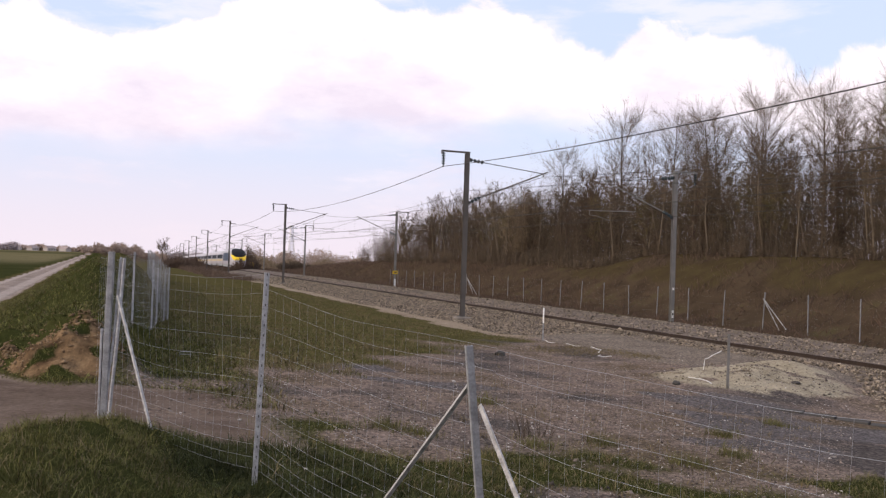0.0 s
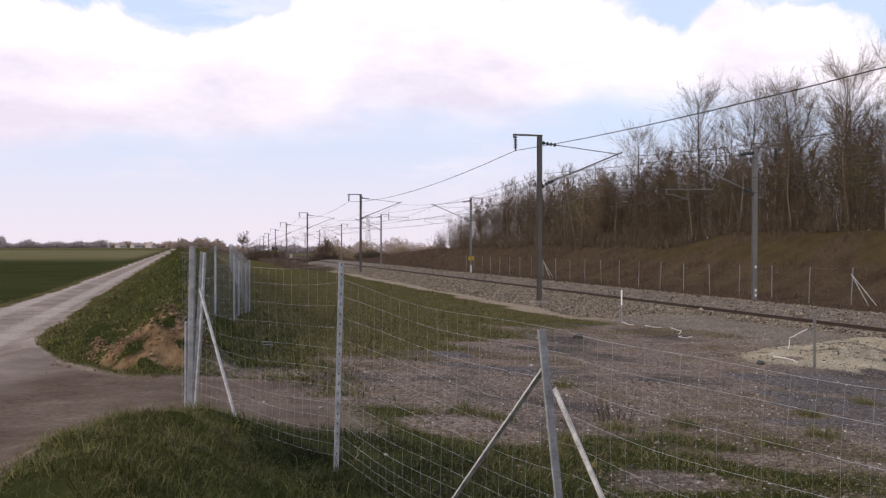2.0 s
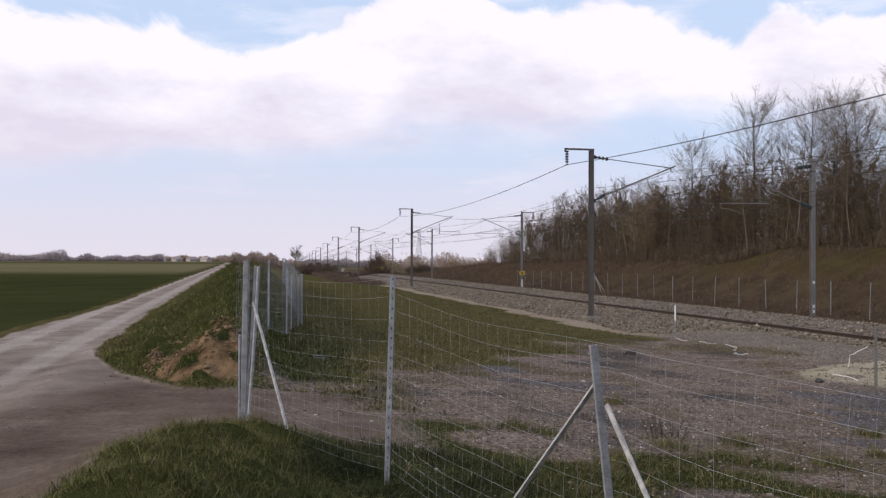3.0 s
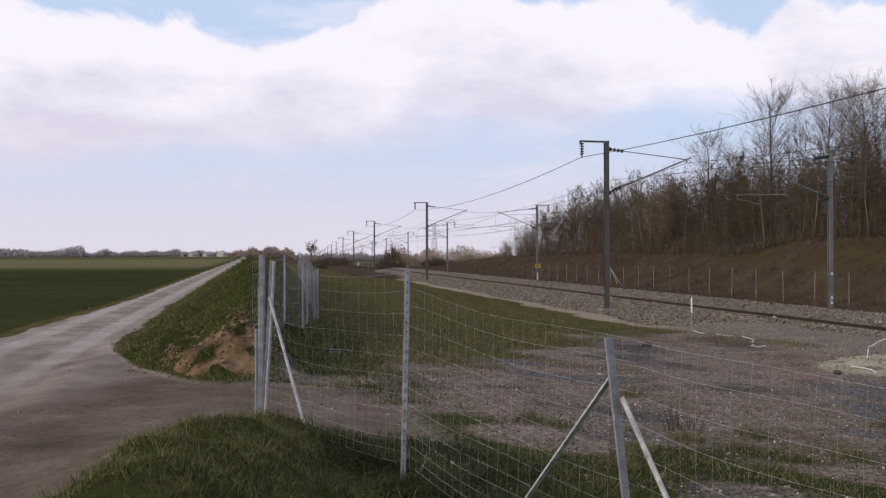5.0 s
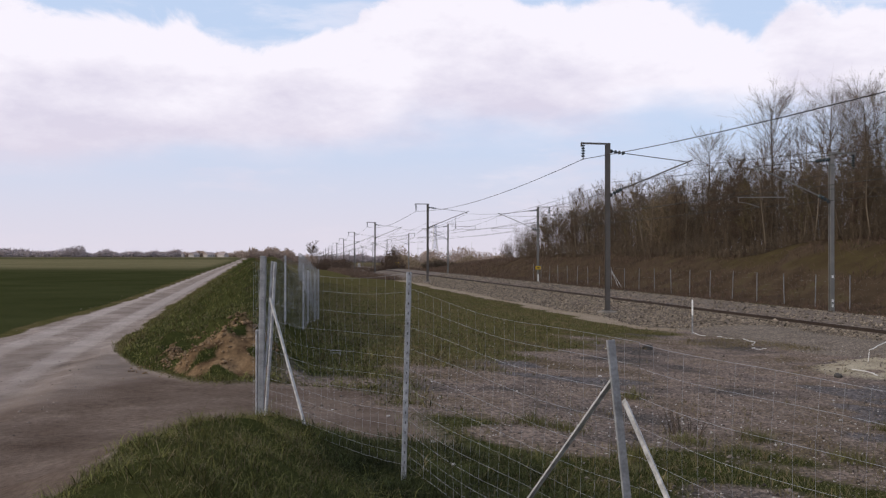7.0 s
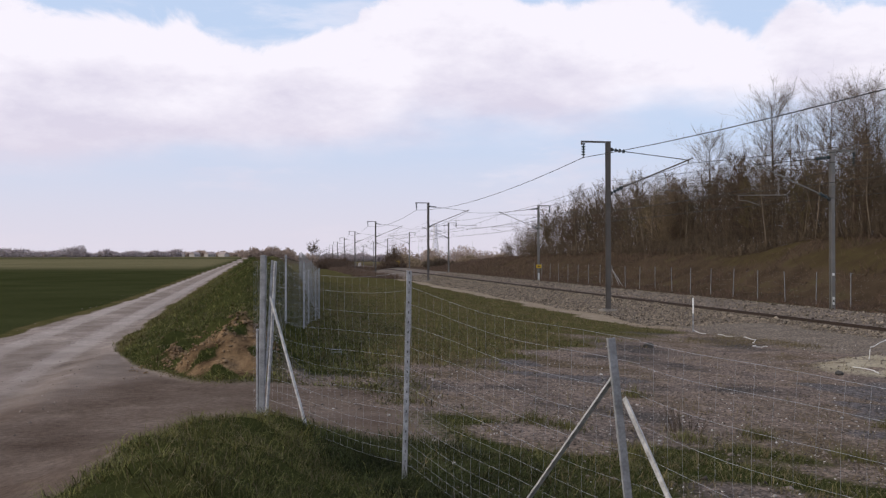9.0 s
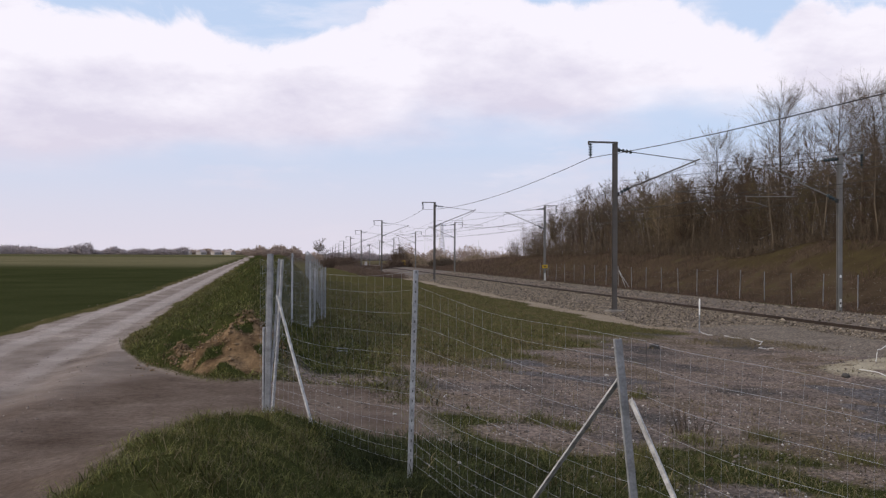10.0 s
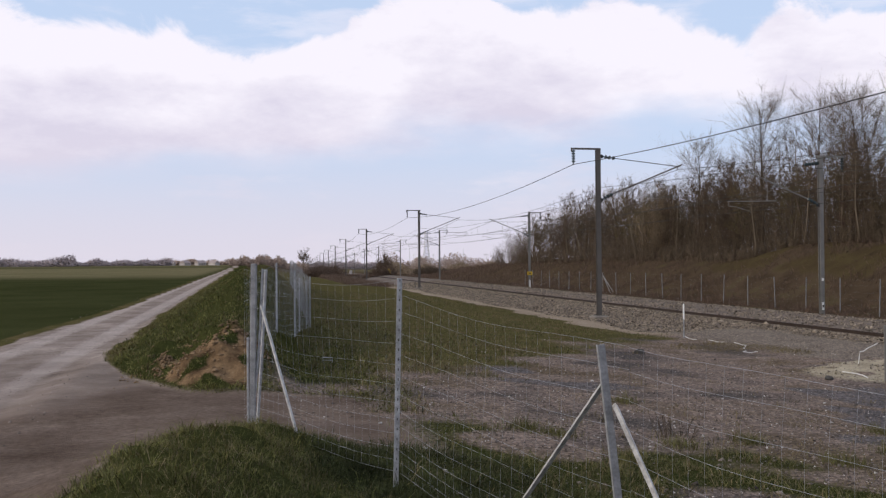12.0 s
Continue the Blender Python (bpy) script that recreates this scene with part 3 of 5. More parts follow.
def build_road():
    """The farm track: a thin worn crust on the ground, with uneven edges."""
    ss = np.concatenate([np.arange(17.5, 60, 0.5), np.geomspace(60, 900, 60)])
    k = 13
    left, right = -5.95 + 0.75 * smooth(20, 45, ss), -2.78 - 0.35 * smooth(18, 40, ss)
    jit = 0.10 * wob(ss, ss * 0.4, 0.9, 2) + 0.06 * wob(ss, ss * 0.3, 0.35, 5)
    u = np.linspace(0, 1, k)[None]
    nr = (left + jit)[:, None] * (1 - u) + (right - 0.1 + jit[::-1])[:, None] * u
    sr = np.repeat(ss[:, None], k, 1)
    x, y = -math.sin(A_ROAD) * sr + math.cos(A_ROAD) * nr, math.cos(A_ROAD) * sr + math.sin(A_ROAD) * nr
    lift = np.full(k, 0.022)
    lift[0] = lift[-1] = -0.03
    z = ground_z(x, y) + lift[None] - 0.08 * (1 - smooth(17.5, 19.5, ss))[:, None]
    i, j = np.meshgrid(np.arange(len(ss) - 1), np.arange(k - 1), indexing="ij")
    quads = np.stack([i * k + j, i * k + j + 1, (i + 1) * k + j + 1, (i + 1) * k + j], -1).reshape(-1, 4)
    me = fast_mesh("road", np.stack([x, y, z], -1).reshape(-1, 3), quads, np.full(len(quads), 4), M["earth"])
    me.polygons.foreach_set("use_smooth", [True] * len(me.polygons))
    w = zones(x.ravel(), y.ravel())
    for key in ("road", "rut", "dirt"):
        v = np.ones(x.size) if key == "road" else w[key]
        me.attributes.new("w_" + key, "FLOAT", "POINT").data.foreach_set("value", np.asarray(v, np.float32))
    tagged(new("road", me), "pale unpaved farm track with worn wheel ruts beside the field", "farm track", kind="structure")


build_road()


# ---- railway ----
def sweep(profile, ss, n0, closed=True):
    """A profile (across, up) carried along the rails' line at n0."""
    V, F, k = [], [], len(profile)
    for s in ss:
        V += [rail_point(s, n0 + a, b) for a, b in profile]
    for i in range(len(ss) - 1):
        for j in range(k if closed else k - 1):
            a, b = i * k + j, i * k + (j + 1) % k
            F.append((a, b, b + k, a + k))
    return V, F


S_LINE = list(np.arange(-60, 320, 4.0)) + list(np.arange(320, 1700, 20.0))


RAIL_DROP = (-0.14, -0.50)
# the ballast's cross-section from the near foot to the far shoulder
BED = ((-6.0, -0.86), (-5.6, -0.64), (-4.2, -0.56), (-3.2, -0.46), (-2.1, -0.32), (-1.75, -0.29), (-0.85, -0.29), (-0.62, -0.22), (-0.2, -0.16), (0.3, -0.135), (0.70, -0.135), (0.80, -0.135), (1.7, -0.05), (2.65, -0.03),
       (3.0, -0.15), (3.4, -0.58), (5.2, -0.60), (6.1, -0.62), (6.5, -0.69))


def build_track():
    prof = [(a, b) for a, b in BED] + [(7.5, -0.9), (8.6, -1.25)]
    ob = part("ballast_bed", sweep(prof, S_LINE, AXES[0], closed=False), M["bed"])
    tagged(ob, "grey-brown crushed stone ballast bed under two tracks", "ballast", kind="structure")
    foot = [(-0.07, -0.172), (0.07, -0.172), (0.07, -0.16), (0.012, -0.14), (0.010, -0.05), (0.034, -0.04), (0.034, -0.004), (0.024, 0.0), (-0.024, 0.0), (-0.034, -0.004), (-0.034, -0.04), (-0.010, -0.05), (-0.012, -0.14), (-0.07, -0.16)]
    for ax, drop in zip(AXES, RAIL_DROP):
        for side in (-0.7525, 0.7525):
            r = thing("rail", None, "rust-brown steel rail with worn head on sleepers", "rail", "rails of the line")
            part("rail_web", sweep([(a, b + drop) for a, b in foot], S_LINE, ax + side), M["rail"], r)
            part("running_surface", sweep([(-0.02, drop + 0.0015), (0.02, drop + 0.0015)], S_LINE, ax + side, closed=False), M["rail_top"], r, "dull worn rail head")
    me = mesh_from("sleeper", *join(box(-1.2, -0.4, -0.14, 0.14, -0.36, -0.166, 0.02), box(0.4, 1.2, -0.14, 0.14, -0.36, -0.166, 0.02), box(-0.42, 0.42, -0.03, 0.03, -0.33, -0.25)), M["sleeper"])
    for ax, drop in zip(AXES, RAIL_DROP):
        for i in range(140):
            s = 4 + i * 0.6
            ob = new("sleeper", me)
            x, y, z = rail_point(s, ax)
            ob.matrix_world = pose(x, y, z + drop, 0, 0, math.degrees(A_RAIL))
            tagged(ob, "twin-block concrete sleeper in ballast", "sleeper", "sleepers of the line")


build_track()


def stones(count, pick, size, name, mat, label, category, sink=0.3, flat=0.7):
    """Many small loose stones, joined: deformed eight-sided lumps."""
    base = np.array([(1, 0, 0), (-1, 0, 0), (0, 1, 0), (0, -1, 0), (0, 0, 1), (0, 0, -1)], float)
    tri = np.array([(0, 2, 4), (2, 1, 4), (1, 3, 4), (3, 0, 4), (2, 0, 5), (1, 2, 5), (3, 1, 5), (0, 3, 5)])
    x, y, z = pick(count)
    k = len(x)
    sz = size * np.exp(RNG.normal(0, 0.35, k))
    v = base[None] * RNG.uniform(0.6, 1.25, (k, 6, 1)) + RNG.normal(0, 0.22, (k, 6, 3))
    a = RNG.uniform(0, 6.283, k)
    c, s_ = np.cos(a)[:, None], np.sin(a)[:, None]
    v = np.stack([v[..., 0] * c - v[..., 1] * s_, v[..., 0] * s_ + v[..., 1] * c, v[..., 2] * flat], -1) * sz[:, None, None]
    v += np.stack([x, y, z + sz * sink], -1)[:, None]
    f = (tri[None] + (np.arange(k) * 6)[:, None, None]).reshape(-1)
    ob = new(name, fast_mesh(name, v.reshape(-1, 3), f, np.full(k * 8, 3), mat))
    return tagged(ob, label, category, kind="stuff")


def ballast_z(a):
    return np.interp(a, [p[0] for p in BED], [p[1] for p in BED])


def pick_ballast(k):
    s = 8 + 110 * RNG.random(k) ** 1.5
    a = np.where(RNG.random(k) < 0.8, RNG.uniform(-5.7, -0.86, k), RNG.uniform(-0.55, 2.9, k))
    a = np.where((np.abs(np.abs(a) - 0.7525) < 0.06), a + 0.14, a)
    m = AXES[0] + a + bend(s)
    return -math.sin(A_RAIL) * s + math.cos(A_RAIL) * m, math.cos(A_RAIL) * s + math.sin(A_RAIL) * m, ballast_z(a) + track_z(s)


stones(66000, pick_ballast, 0.032, "ballast_stones", M["ballast"], "loose grey-brown crushed stones on the ballast", "stones")


def insulator(p, q, sheds=4, r=0.105):
    radii = [(0, 0.02)]
    for i in range(sheds):
        t = (i + 0.5) / sheds
        w = 0.30 / sheds
        radii += [(t - w, 0.025), (t - w * 0.9, r), (t + w * 0.4, r * 0.8), (t + w, 0.03)]
    return lathe(p, q, radii + [(1, 0.02)], 10)


def h_profile(w, d, t):
    return [(-w / 2, -d / 2), (w / 2, -d / 2), (w / 2, -d / 2 + t), (t / 2, -d / 2 + t), (t / 2, d / 2 - t), (w / 2, d / 2 - t), (w / 2, d / 2), (-w / 2, d / 2), (-w / 2, d / 2 - t), (-t / 2, d / 2 - t), (-t / 2, -d / 2 + t), (-w / 2, -d / 2 + t)]


MAST_H = 8.5
FEEDER_A, FEEDER_H = -1.30, 7.75
MESS_A, MESS_H = 4.35, 7.6
CONT_A, CONT_H = 4.15, 5.6


def build_mast(mat, tag, foot=0.0):
    """Overhead line mast; local x points to its track, z = 0 is the top of its footing."""
    t = thing("overhead_line_mast", None, tag, "mast", "overhead line masts")
    part("post", prism(h_profile(0.22, 0.21, 0.02), foot, MAST_H), mat, t)
    part("foundation", box(-0.42, 0.42, -0.38, 0.38, foot - 0.9, foot + 0.10, 0.05), M["concrete"], t, "concrete footing")
    part("base_plate", box(-0.24, 0.24, -0.22, 0.22, foot + 0.10, foot + 0.13, 0.01), mat, t)
    part("feeder_arm", join(box(-1.42, 0.14, -0.05, 0.05, MAST_H + 0.004, MAST_H + 0.09), box(-1.42, -1.36, -0.05, 0.05, MAST_H - 0.12, MAST_H + 0.004)), mat, t)
    part("feeder_insulator", insulator((FEEDER_A, 0, MAST_H - 0.02), (FEEDER_A, 0, FEEDER_H + 0.07), 5), M["glass_ins"], t, "dark suspension insulator")
    part("feeder_clamp", join(tube([(FEEDER_A, 0, FEEDER_H + 0.08), (FEEDER_A, 0, FEEDER_H)], 0.02), tube([(FEEDER_A, -0.12, FEEDER_H), (FEEDER_A, 0.12, FEEDER_H)], 0.03)), M["cable"], t)
    part("stay_insulator", insulator((0.14, 0, MAST_H - 0.32), (0.95, 0, MAST_H - 0.42), 4), M["glass_ins"], t, "dark stay insulator")
    part("stay_tube", tube([(0.95, 0, MAST_H - 0.42), (MESS_A, 0, MESS_H + 0.12)], 0.022), M["cable"], t)
    part("cantilever_insulator", insulator((0.12, 0, 5.95), (0.80, 0, 6.28), 4), M["glass_ins"], t, "dark cantilever insulator")
    part("cantilever", join(tube([(0.78, 0, 6.27), (MESS_A + 0.25, 0, MESS_H + 0.22)], 0.035, 8), tube([(MESS_A, 0, MESS_H + 0.12), (MESS_A, 0, MESS_H - 0.05)], 0.03)), mat, t, "inclined steel cantilever tube")
    part("registration_tube", join(tube([(2.6, 0, 6.15), (5.4, 0, 6.1)], 0.022), tube([(3.1, 0, 7.05), (3.1, 0, 6.15)], 0.014), tube([(5.35, 0, 6.1), (5.35, 0, 5.85)], 0.016)), mat, t, "registration tube")
    part("steady_arm", tube([(5.35, 0, 5.85), (4.9, 0, 5.82), (CONT_A, 0, CONT_H)], 0.016), mat, t, "curved steady arm")
    part("hinge_bracket", join(box(0.112, 0.2, -0.09, 0.09, 5.85, 6.05), box(0.112, 0.17, -0.09, 0.09, MAST_H - 0.4, MAST_H - 0.24)), M["cable"], t)
    return t


def build_masts():
    for row, n in enumerate(MAST_N):
        mat = M["mast"] if row == 0 else M["mast_pale"]
        first = None
        for k in range(-1, 18):
            s = MAST_S + MAST_STEP * k
            x, y, z = rail_point(s, n, -0.55 if row == 0 else -0.72)
            turn = math.degrees(A_RAIL) - math.degrees(0.034) * float(smooth(120, 210, s)) + (180 if row else 0)
            m = pose(x, y, z, 0, 0, turn)
            if first is None:
                tag = "brown-grey steel mast with feeder arm and insulators in ballast" if row == 0 else "grey steel mast with feeder arm in front of embankment"
                first = build_mast(mat, tag, -0.5 * row)
                first.matrix_world = m
                mast = first
            else:
                mast = copy_thing(first, m)
            if row and k == 0:
                for zz in (0.35, 1.9):
                    part("number_plate", box(-0.06, 0.06, 0.108, 0.118, zz, zz + (0.42 if zz < 1 else 0.14)), M["white"], mast, "white marker plate")
                part("marker_bar", box(-0.04, 0.04, 0.121, 0.127, 0.5, 0.62), M["under"], mast, "dark bars on the plate")
            if row and k == 1:
                part("warning_sign", box(-0.30, 0.30, 0.108, 0.133, 1.55, 1.92, 0.0), M["yellow"], mast, "yellow warning plate")
                part("sign_bar", box(-0.16, 0.16, 0.136, 0.142, 1.67, 1.80), M["under"], mast, "dark bar on the sign")
                part("number_plate", box(-0.08, 0.08, 0.108, 0.118, 0.1, 1.0), M["white"], mast, "white marker plate")


build_masts()


def span_wire(name, n, h, sag, r, label, droppers=None):
    V, F = [], []
    pts = []
    for k in range(-1, 17):
        s0 = MAST_S + MAST_STEP * k
        steps = 12 if k < 5 else 4
        for i in range(steps):
            u = i / steps
            pts.append(rail_point(s0 + MAST_STEP * u, n, h - 4 * sag * u * (1 - u)))
    ob = thing(name, None, label, "wire", "overhead wires")
    part("conductor", tube(pts, r, 5), M["cable"], ob)
    if droppers:
        h2, sag2 = droppers
        for k in range(-1, 4):
            for i in range(1, 8):
                u = i / 8
                s = MAST_S + MAST_STEP * (k + u)
                part("dropper", tube([rail_point(s, n, h - 4 * sag * u * (1 - u)), rail_point(s, n, h2 - 4 * sag2 * u * (1 - u))], 0.004, 3), M["cable"], ob)


def build_wires():
    for row, n in enumerate(MAST_N):
        sg = 1 if row == 0 else -1
        z0 = -0.55 if row == 0 else -0.72
        span_wire("feeder_wire", n + sg * FEEDER_A, z0 + FEEDER_H, 0.7, 0.017, "dark feeder cable sagging between masts")
        span_wire("catenary_wire", n + sg * MESS_A, z0 + MESS_H - 0.05, 0.9, 0.013, "dark messenger wire with droppers over the track", (z0 + CONT_H, 0.03))
        span_wire("contact_wire", n + sg * CONT_A, z0 + CONT_H, 0.03, 0.012, "dark contact wire over the track")
        span_wire("earth_wire", n + sg * 0.16, z0 + 6.6, 0.7, 0.009, "thin earth wire along the masts")


build_wires()


# ---- fences ----
POST_OUT = [(-0.03, -0.022), (0.03, -0.022), (0.03, 0.022), (0.024, 0.022), (0.024, -0.016), (-0.024, -0.016), (-0.024, 0.022), (-0.03, 0.022)]


def post_geo(h, k=1.0):
    out = [(x * k, y * k) for x, y in POST_OUT]
    return prism(out, -0.4, h)


def wire_panel(p, q, zp, zq, height, r, step, rows, sag=0.02, seed=0, lean=0.0):
    """Woven wire between two posts: level strands with a few dents, and upright ties."""
    rng = random.Random(seed)
    p, q = Vector(p), Vector(q)
    length = (q - p).length
    out = Vector(((q - p).y, -(q - p).x)).normalized()
    amp, ph = rng.uniform(0.5, 1.3) * sag, rng.uniform(0, 6)

    def at(u, hgt):
        droop = -sag * 4 * u * (1 - u) * (0.4 + hgt / height) + 0.012 * math.sin(u * 9 + hgt * 4 + ph)
        off = amp * math.sin(u * math.pi) * math.sin(hgt * 3 + ph) + lean * u * (1 - u)
        xy = p.lerp(q, u) + out * off
        return (xy.x, xy.y, zp + (zq - zp) * u + hgt + droop)

    g = []
    for hgt in rows:
        g.append(tube([at(i / 12, hgt) for i in range(13)], r * 1.15, 4, False))
    k = max(2, int(length / step))
    for i in range(k + 1):
        u = i / k
        g.append(tube([at(u, hh) for hh in np.linspace(rows[0], rows[-1], 6)], r * 0.8, 3, False))
    return join(*g)


ROWS = [0.05, 0.15, 0.26, 0.38, 0.51, 0.66, 0.83, 1.02, 1.22, 1.42, 1.62, 1.78]


def build_near_fence():
    fence = thing("wire_fence", None, "galvanised steel post fence with sagging woven wire", "fence")
    # along the yard, from the gate post past the camera
    run = [(-2.12, 10.5, 1.78, 0, 0), (-0.335, 8.0, 1.74, 1.4, 0), (1.15, 5.3, 1.62, -6.0, 0), (2.38, 2.6, 1.75, 0, 0), (3.7, -0.1, 1.8, 0, 0)]
    zs = [float(ground_z(x, y)) for x, y, *_ in run]
    zs[1], zs[2], zs[3] = 0.418, 1.82 - run[2][2], 0.2
    slot = mesh_from("slot", *box(-0.004, 0.004, -0.001, 0.001, 0, 0.022), M["under"])
    for i, (x, y, h, ly, lx) in enumerate(run):
        m = pose(x, y, zs[i], lx, ly, 0) @ pose(0, 0, 0, 0, 0, 8)
        k = 0.72
        if i == 0:
            continue
        pst = part("post", moved(post_geo(h, k), m), M["steel" if i == 2 else "post"], fence, "galvanised perforated steel post")
        for j in range(20 if i == 1 else 0):
            sl = new("slot", slot)
            sl.parent = pst
            sl.matrix_world = m @ pose(0, -0.0235, 0.06 + 0.087 * j)
            tagged(sl, "dark slot in the post")
    for i in range(len(run) - 1):
        a, b = run[i], run[i + 1]
        rows = [v * min(a[2], b[2]) / 1.8 for v in ROWS]
        geo = wire_panel(a[:2], b[:2], zs[i], zs[i + 1], 1.8, 0.0008, 0.13, rows, 0.045, i + 3, 0.25 if i == 0 else 0.05)
        part("wire_mesh", geo, M["wire"], fence, "woven wire mesh")

    def brace(x, y, z, x2, y2):
        z2 = float(ground_z(x2, y2)) - 0.05
        d = Vector((x2 - x, y2 - y, z2 - z))
        q = d.to_track_quat("Z", "Y").to_matrix().to_4x4()
        g = moved(prism([(-0.018, -0.018), (0.018, -0.018), (0.018, -0.013), (-0.013, -0.013), (-0.013, 0.018), (-0.018, 0.018)], 0, d.length), Matrix.Translation((x, y, z)) @ q)
        part("brace", g, M["brace"], fence, "slanting steel angle brace")

    brace(1.0, 5.36, 1.58, 0.40, 6.5)
    brace(1.06, 5.25, 1.47, 1.5, 4.36)
    brace(-1.96, 10.4, 1.82, -1.42, 9.6)


build_near_fence()


def build_gate_and_side_fence():
    gate = thing("wire_gate", None, "galvanised gate posts with wire mesh across the yard entrance", "gate")
    z = float(ground_z(-2.2, 10.6))
    part("gate_post", moved(box(-0.033, 0.033, -0.033, 0.033, -0.3, 1.86, 0.008), pose(-2.11, 10.6, z, 0, 0.7, 0)), M["steel"], gate, "square galvanised gate post")
    part("latch_plate", moved(box(-0.060, -0.036, -0.03, 0.03, -0.05, 1.0, 0.004), pose(-2.11, 10.6, z)), M["post"], gate)
    part("gate_stile", tube([(-1.985, 10.6, z + 1.80), (-2.035, 10.62, z + 0.9), (-2.085, 10.6, z + 0.3)], 0.014, 8), M["post"], gate, "bent gate stile")
    part("gate_stile", tube([(-1.915, 10.42, z + 1.79), (-1.965, 10.44, z + 0.9), (-2.03, 10.45, z - 0.05)], 0.019, 8), M["post"], gate, "bent gate stile")
    fence = thing("wire_fence", None, "galvanised wire fence climbing along the grass bank", "fence")
    run = [(-3.28, 19.0, 0.50), (-3.30, 21.6, 0.33), (-3.66, 24.8, 0.10), (-3.78, 27.0, 0.02), (-3.85, 28.3, 0.08)]
    x, y = -3.85, 28.3
    for i in range(14):
        x, y = x - 0.52, y + 3.0
        run.append((x, y, 0.08 + 0.62 * min(1, (i + 1) / 10)))
    run.insert(0, (-2.2, 10.6, z))
    for i, (x, y, zb) in enumerate(run):
        if i:
            zb = min(zb, float(ground_z(x, y)) + 0.35)
            if i < 6 or i % 4 == 0:
                part("post", moved(post_geo(1.8, 0.6 if i < 6 else 0.45), pose(x, y, zb, 0, 0, 20)), M["post" if i < 4 else "steel"], fence)
    for i in range(1, len(run) - 1):
        a, b = run[i], run[i + 1]
        part("wire_mesh", wire_panel(a[:2], b[:2], a[2], b[2], 1.8, 0.0014 if i < 5 else 0.0009, 0.12 if i < 5 else 0.07, ROWS, 0.03, i), M["wire" if i < 4 else "steel"], fence)
    a, b = run[0], run[1]
    part("gate_mesh", wire_panel(a[:2], b[:2], a[2], b[2], 1.8, 0.001, 0.3, ROWS, 0.04, 90), M["wire"], gate)


build_gate_and_side_fence()


def build_far_fence():
    fence = thing("boundary_fence", None, "thin grey post fence below the wooded embankment", "fence")
    me = mesh_from("post", *post_geo(2.1, 0.75), M["steel"])
    n = 33.5
    last = None
    for i in range(30):
        s = 13.35 + 3.5 * i
        x, y, _ = rail_point(s, n)
        z = float(ground_z(x, y))
        ob = new("post", me)
        ob.parent = fence
        ob.matrix_world = pose(x, y, z, random.uniform(-2, 2), random.uniform(-2, 2), 10)
        if last:
            part("wire_mesh", wire_panel(last[:2], (x, y), last[2], z, 2.1, 0.0005, 0.5, [0.1, 0.5, 0.9, 1.3, 1.7, 2.05], 0.03, i), M["wire"], fence)
        if i in (8, 21):
            for k in (-1.1, -0.75):
                part("brace", tube([(x, y, z + 1.75), (x - 0.9 * k * 0.9, y + k, z)], 0.025, 5), M["post"], fence, "slanting brace")
        last = (x, y, z)


build_far_fence()


# ---- plants ----
def frames_of(d):
    """Two unit vectors across each direction."""
    ref = np.where(np.abs(d[:, 2:3]) < 0.9, np.array([[0, 0, 1.0]]), np.array([[1.0, 0, 0]]))
    a = np.cross(d, ref)
    a /= np.linalg.norm(a, axis=1, keepdims=True) + 1e-9
    return a, np.cross(d, a)


def spikes(p, q, r0, r1=None):
    """Three-sided tapering sticks from p to q: (verts, corners, sizes). Without r1 they end in a point."""
    k = len(p)
    d = q - p
    d = d / (np.linalg.norm(d, axis=1, keepdims=True) + 1e-9)
    a, b = frames_of(d)
    ang = np.array([0, 2.0944, 4.1888])
    off = a[:, None] * np.cos(ang)[None, :, None] + b[:, None] * np.sin(ang)[None, :, None]
    base = p[:, None] + off * np.reshape(r0, (-1, 1, 1))
    if r1 is None:
        v = np.concatenate([base, q[:, None]], 1).reshape(-1, 3)
        f = np.array([(0, 1, 3), (1, 2, 3), (2, 0, 3)])
        return v, (f[None] + (np.arange(k) * 4)[:, None, None]).reshape(-1), np.full(k * 3, 3)
    top = q[:, None] + off * np.reshape(r1, (-1, 1, 1))
    v = np.concatenate([base, top], 1).reshape(-1, 3)
    f = np.array([(0, 1, 4, 3), (1, 2, 5, 4), (2, 0, 3, 5)])
    return v, (f[None] + (np.arange(k) * 6)[:, None, None]).reshape(-1), np.full(k * 3, 4)


def merged(*geos):
    o, V, L, S = 0, [], [], []
    for v, l, s in geos:
        V.append(v)
        L.append(l + o)
        S.append(s)
        o += len(v)
    return np.concatenate(V), np.concatenate(L), np.concatenate(S)


def unit(v):
    return v / (np.linalg.norm(v, axis=-1, keepdims=True) + 1e-9)


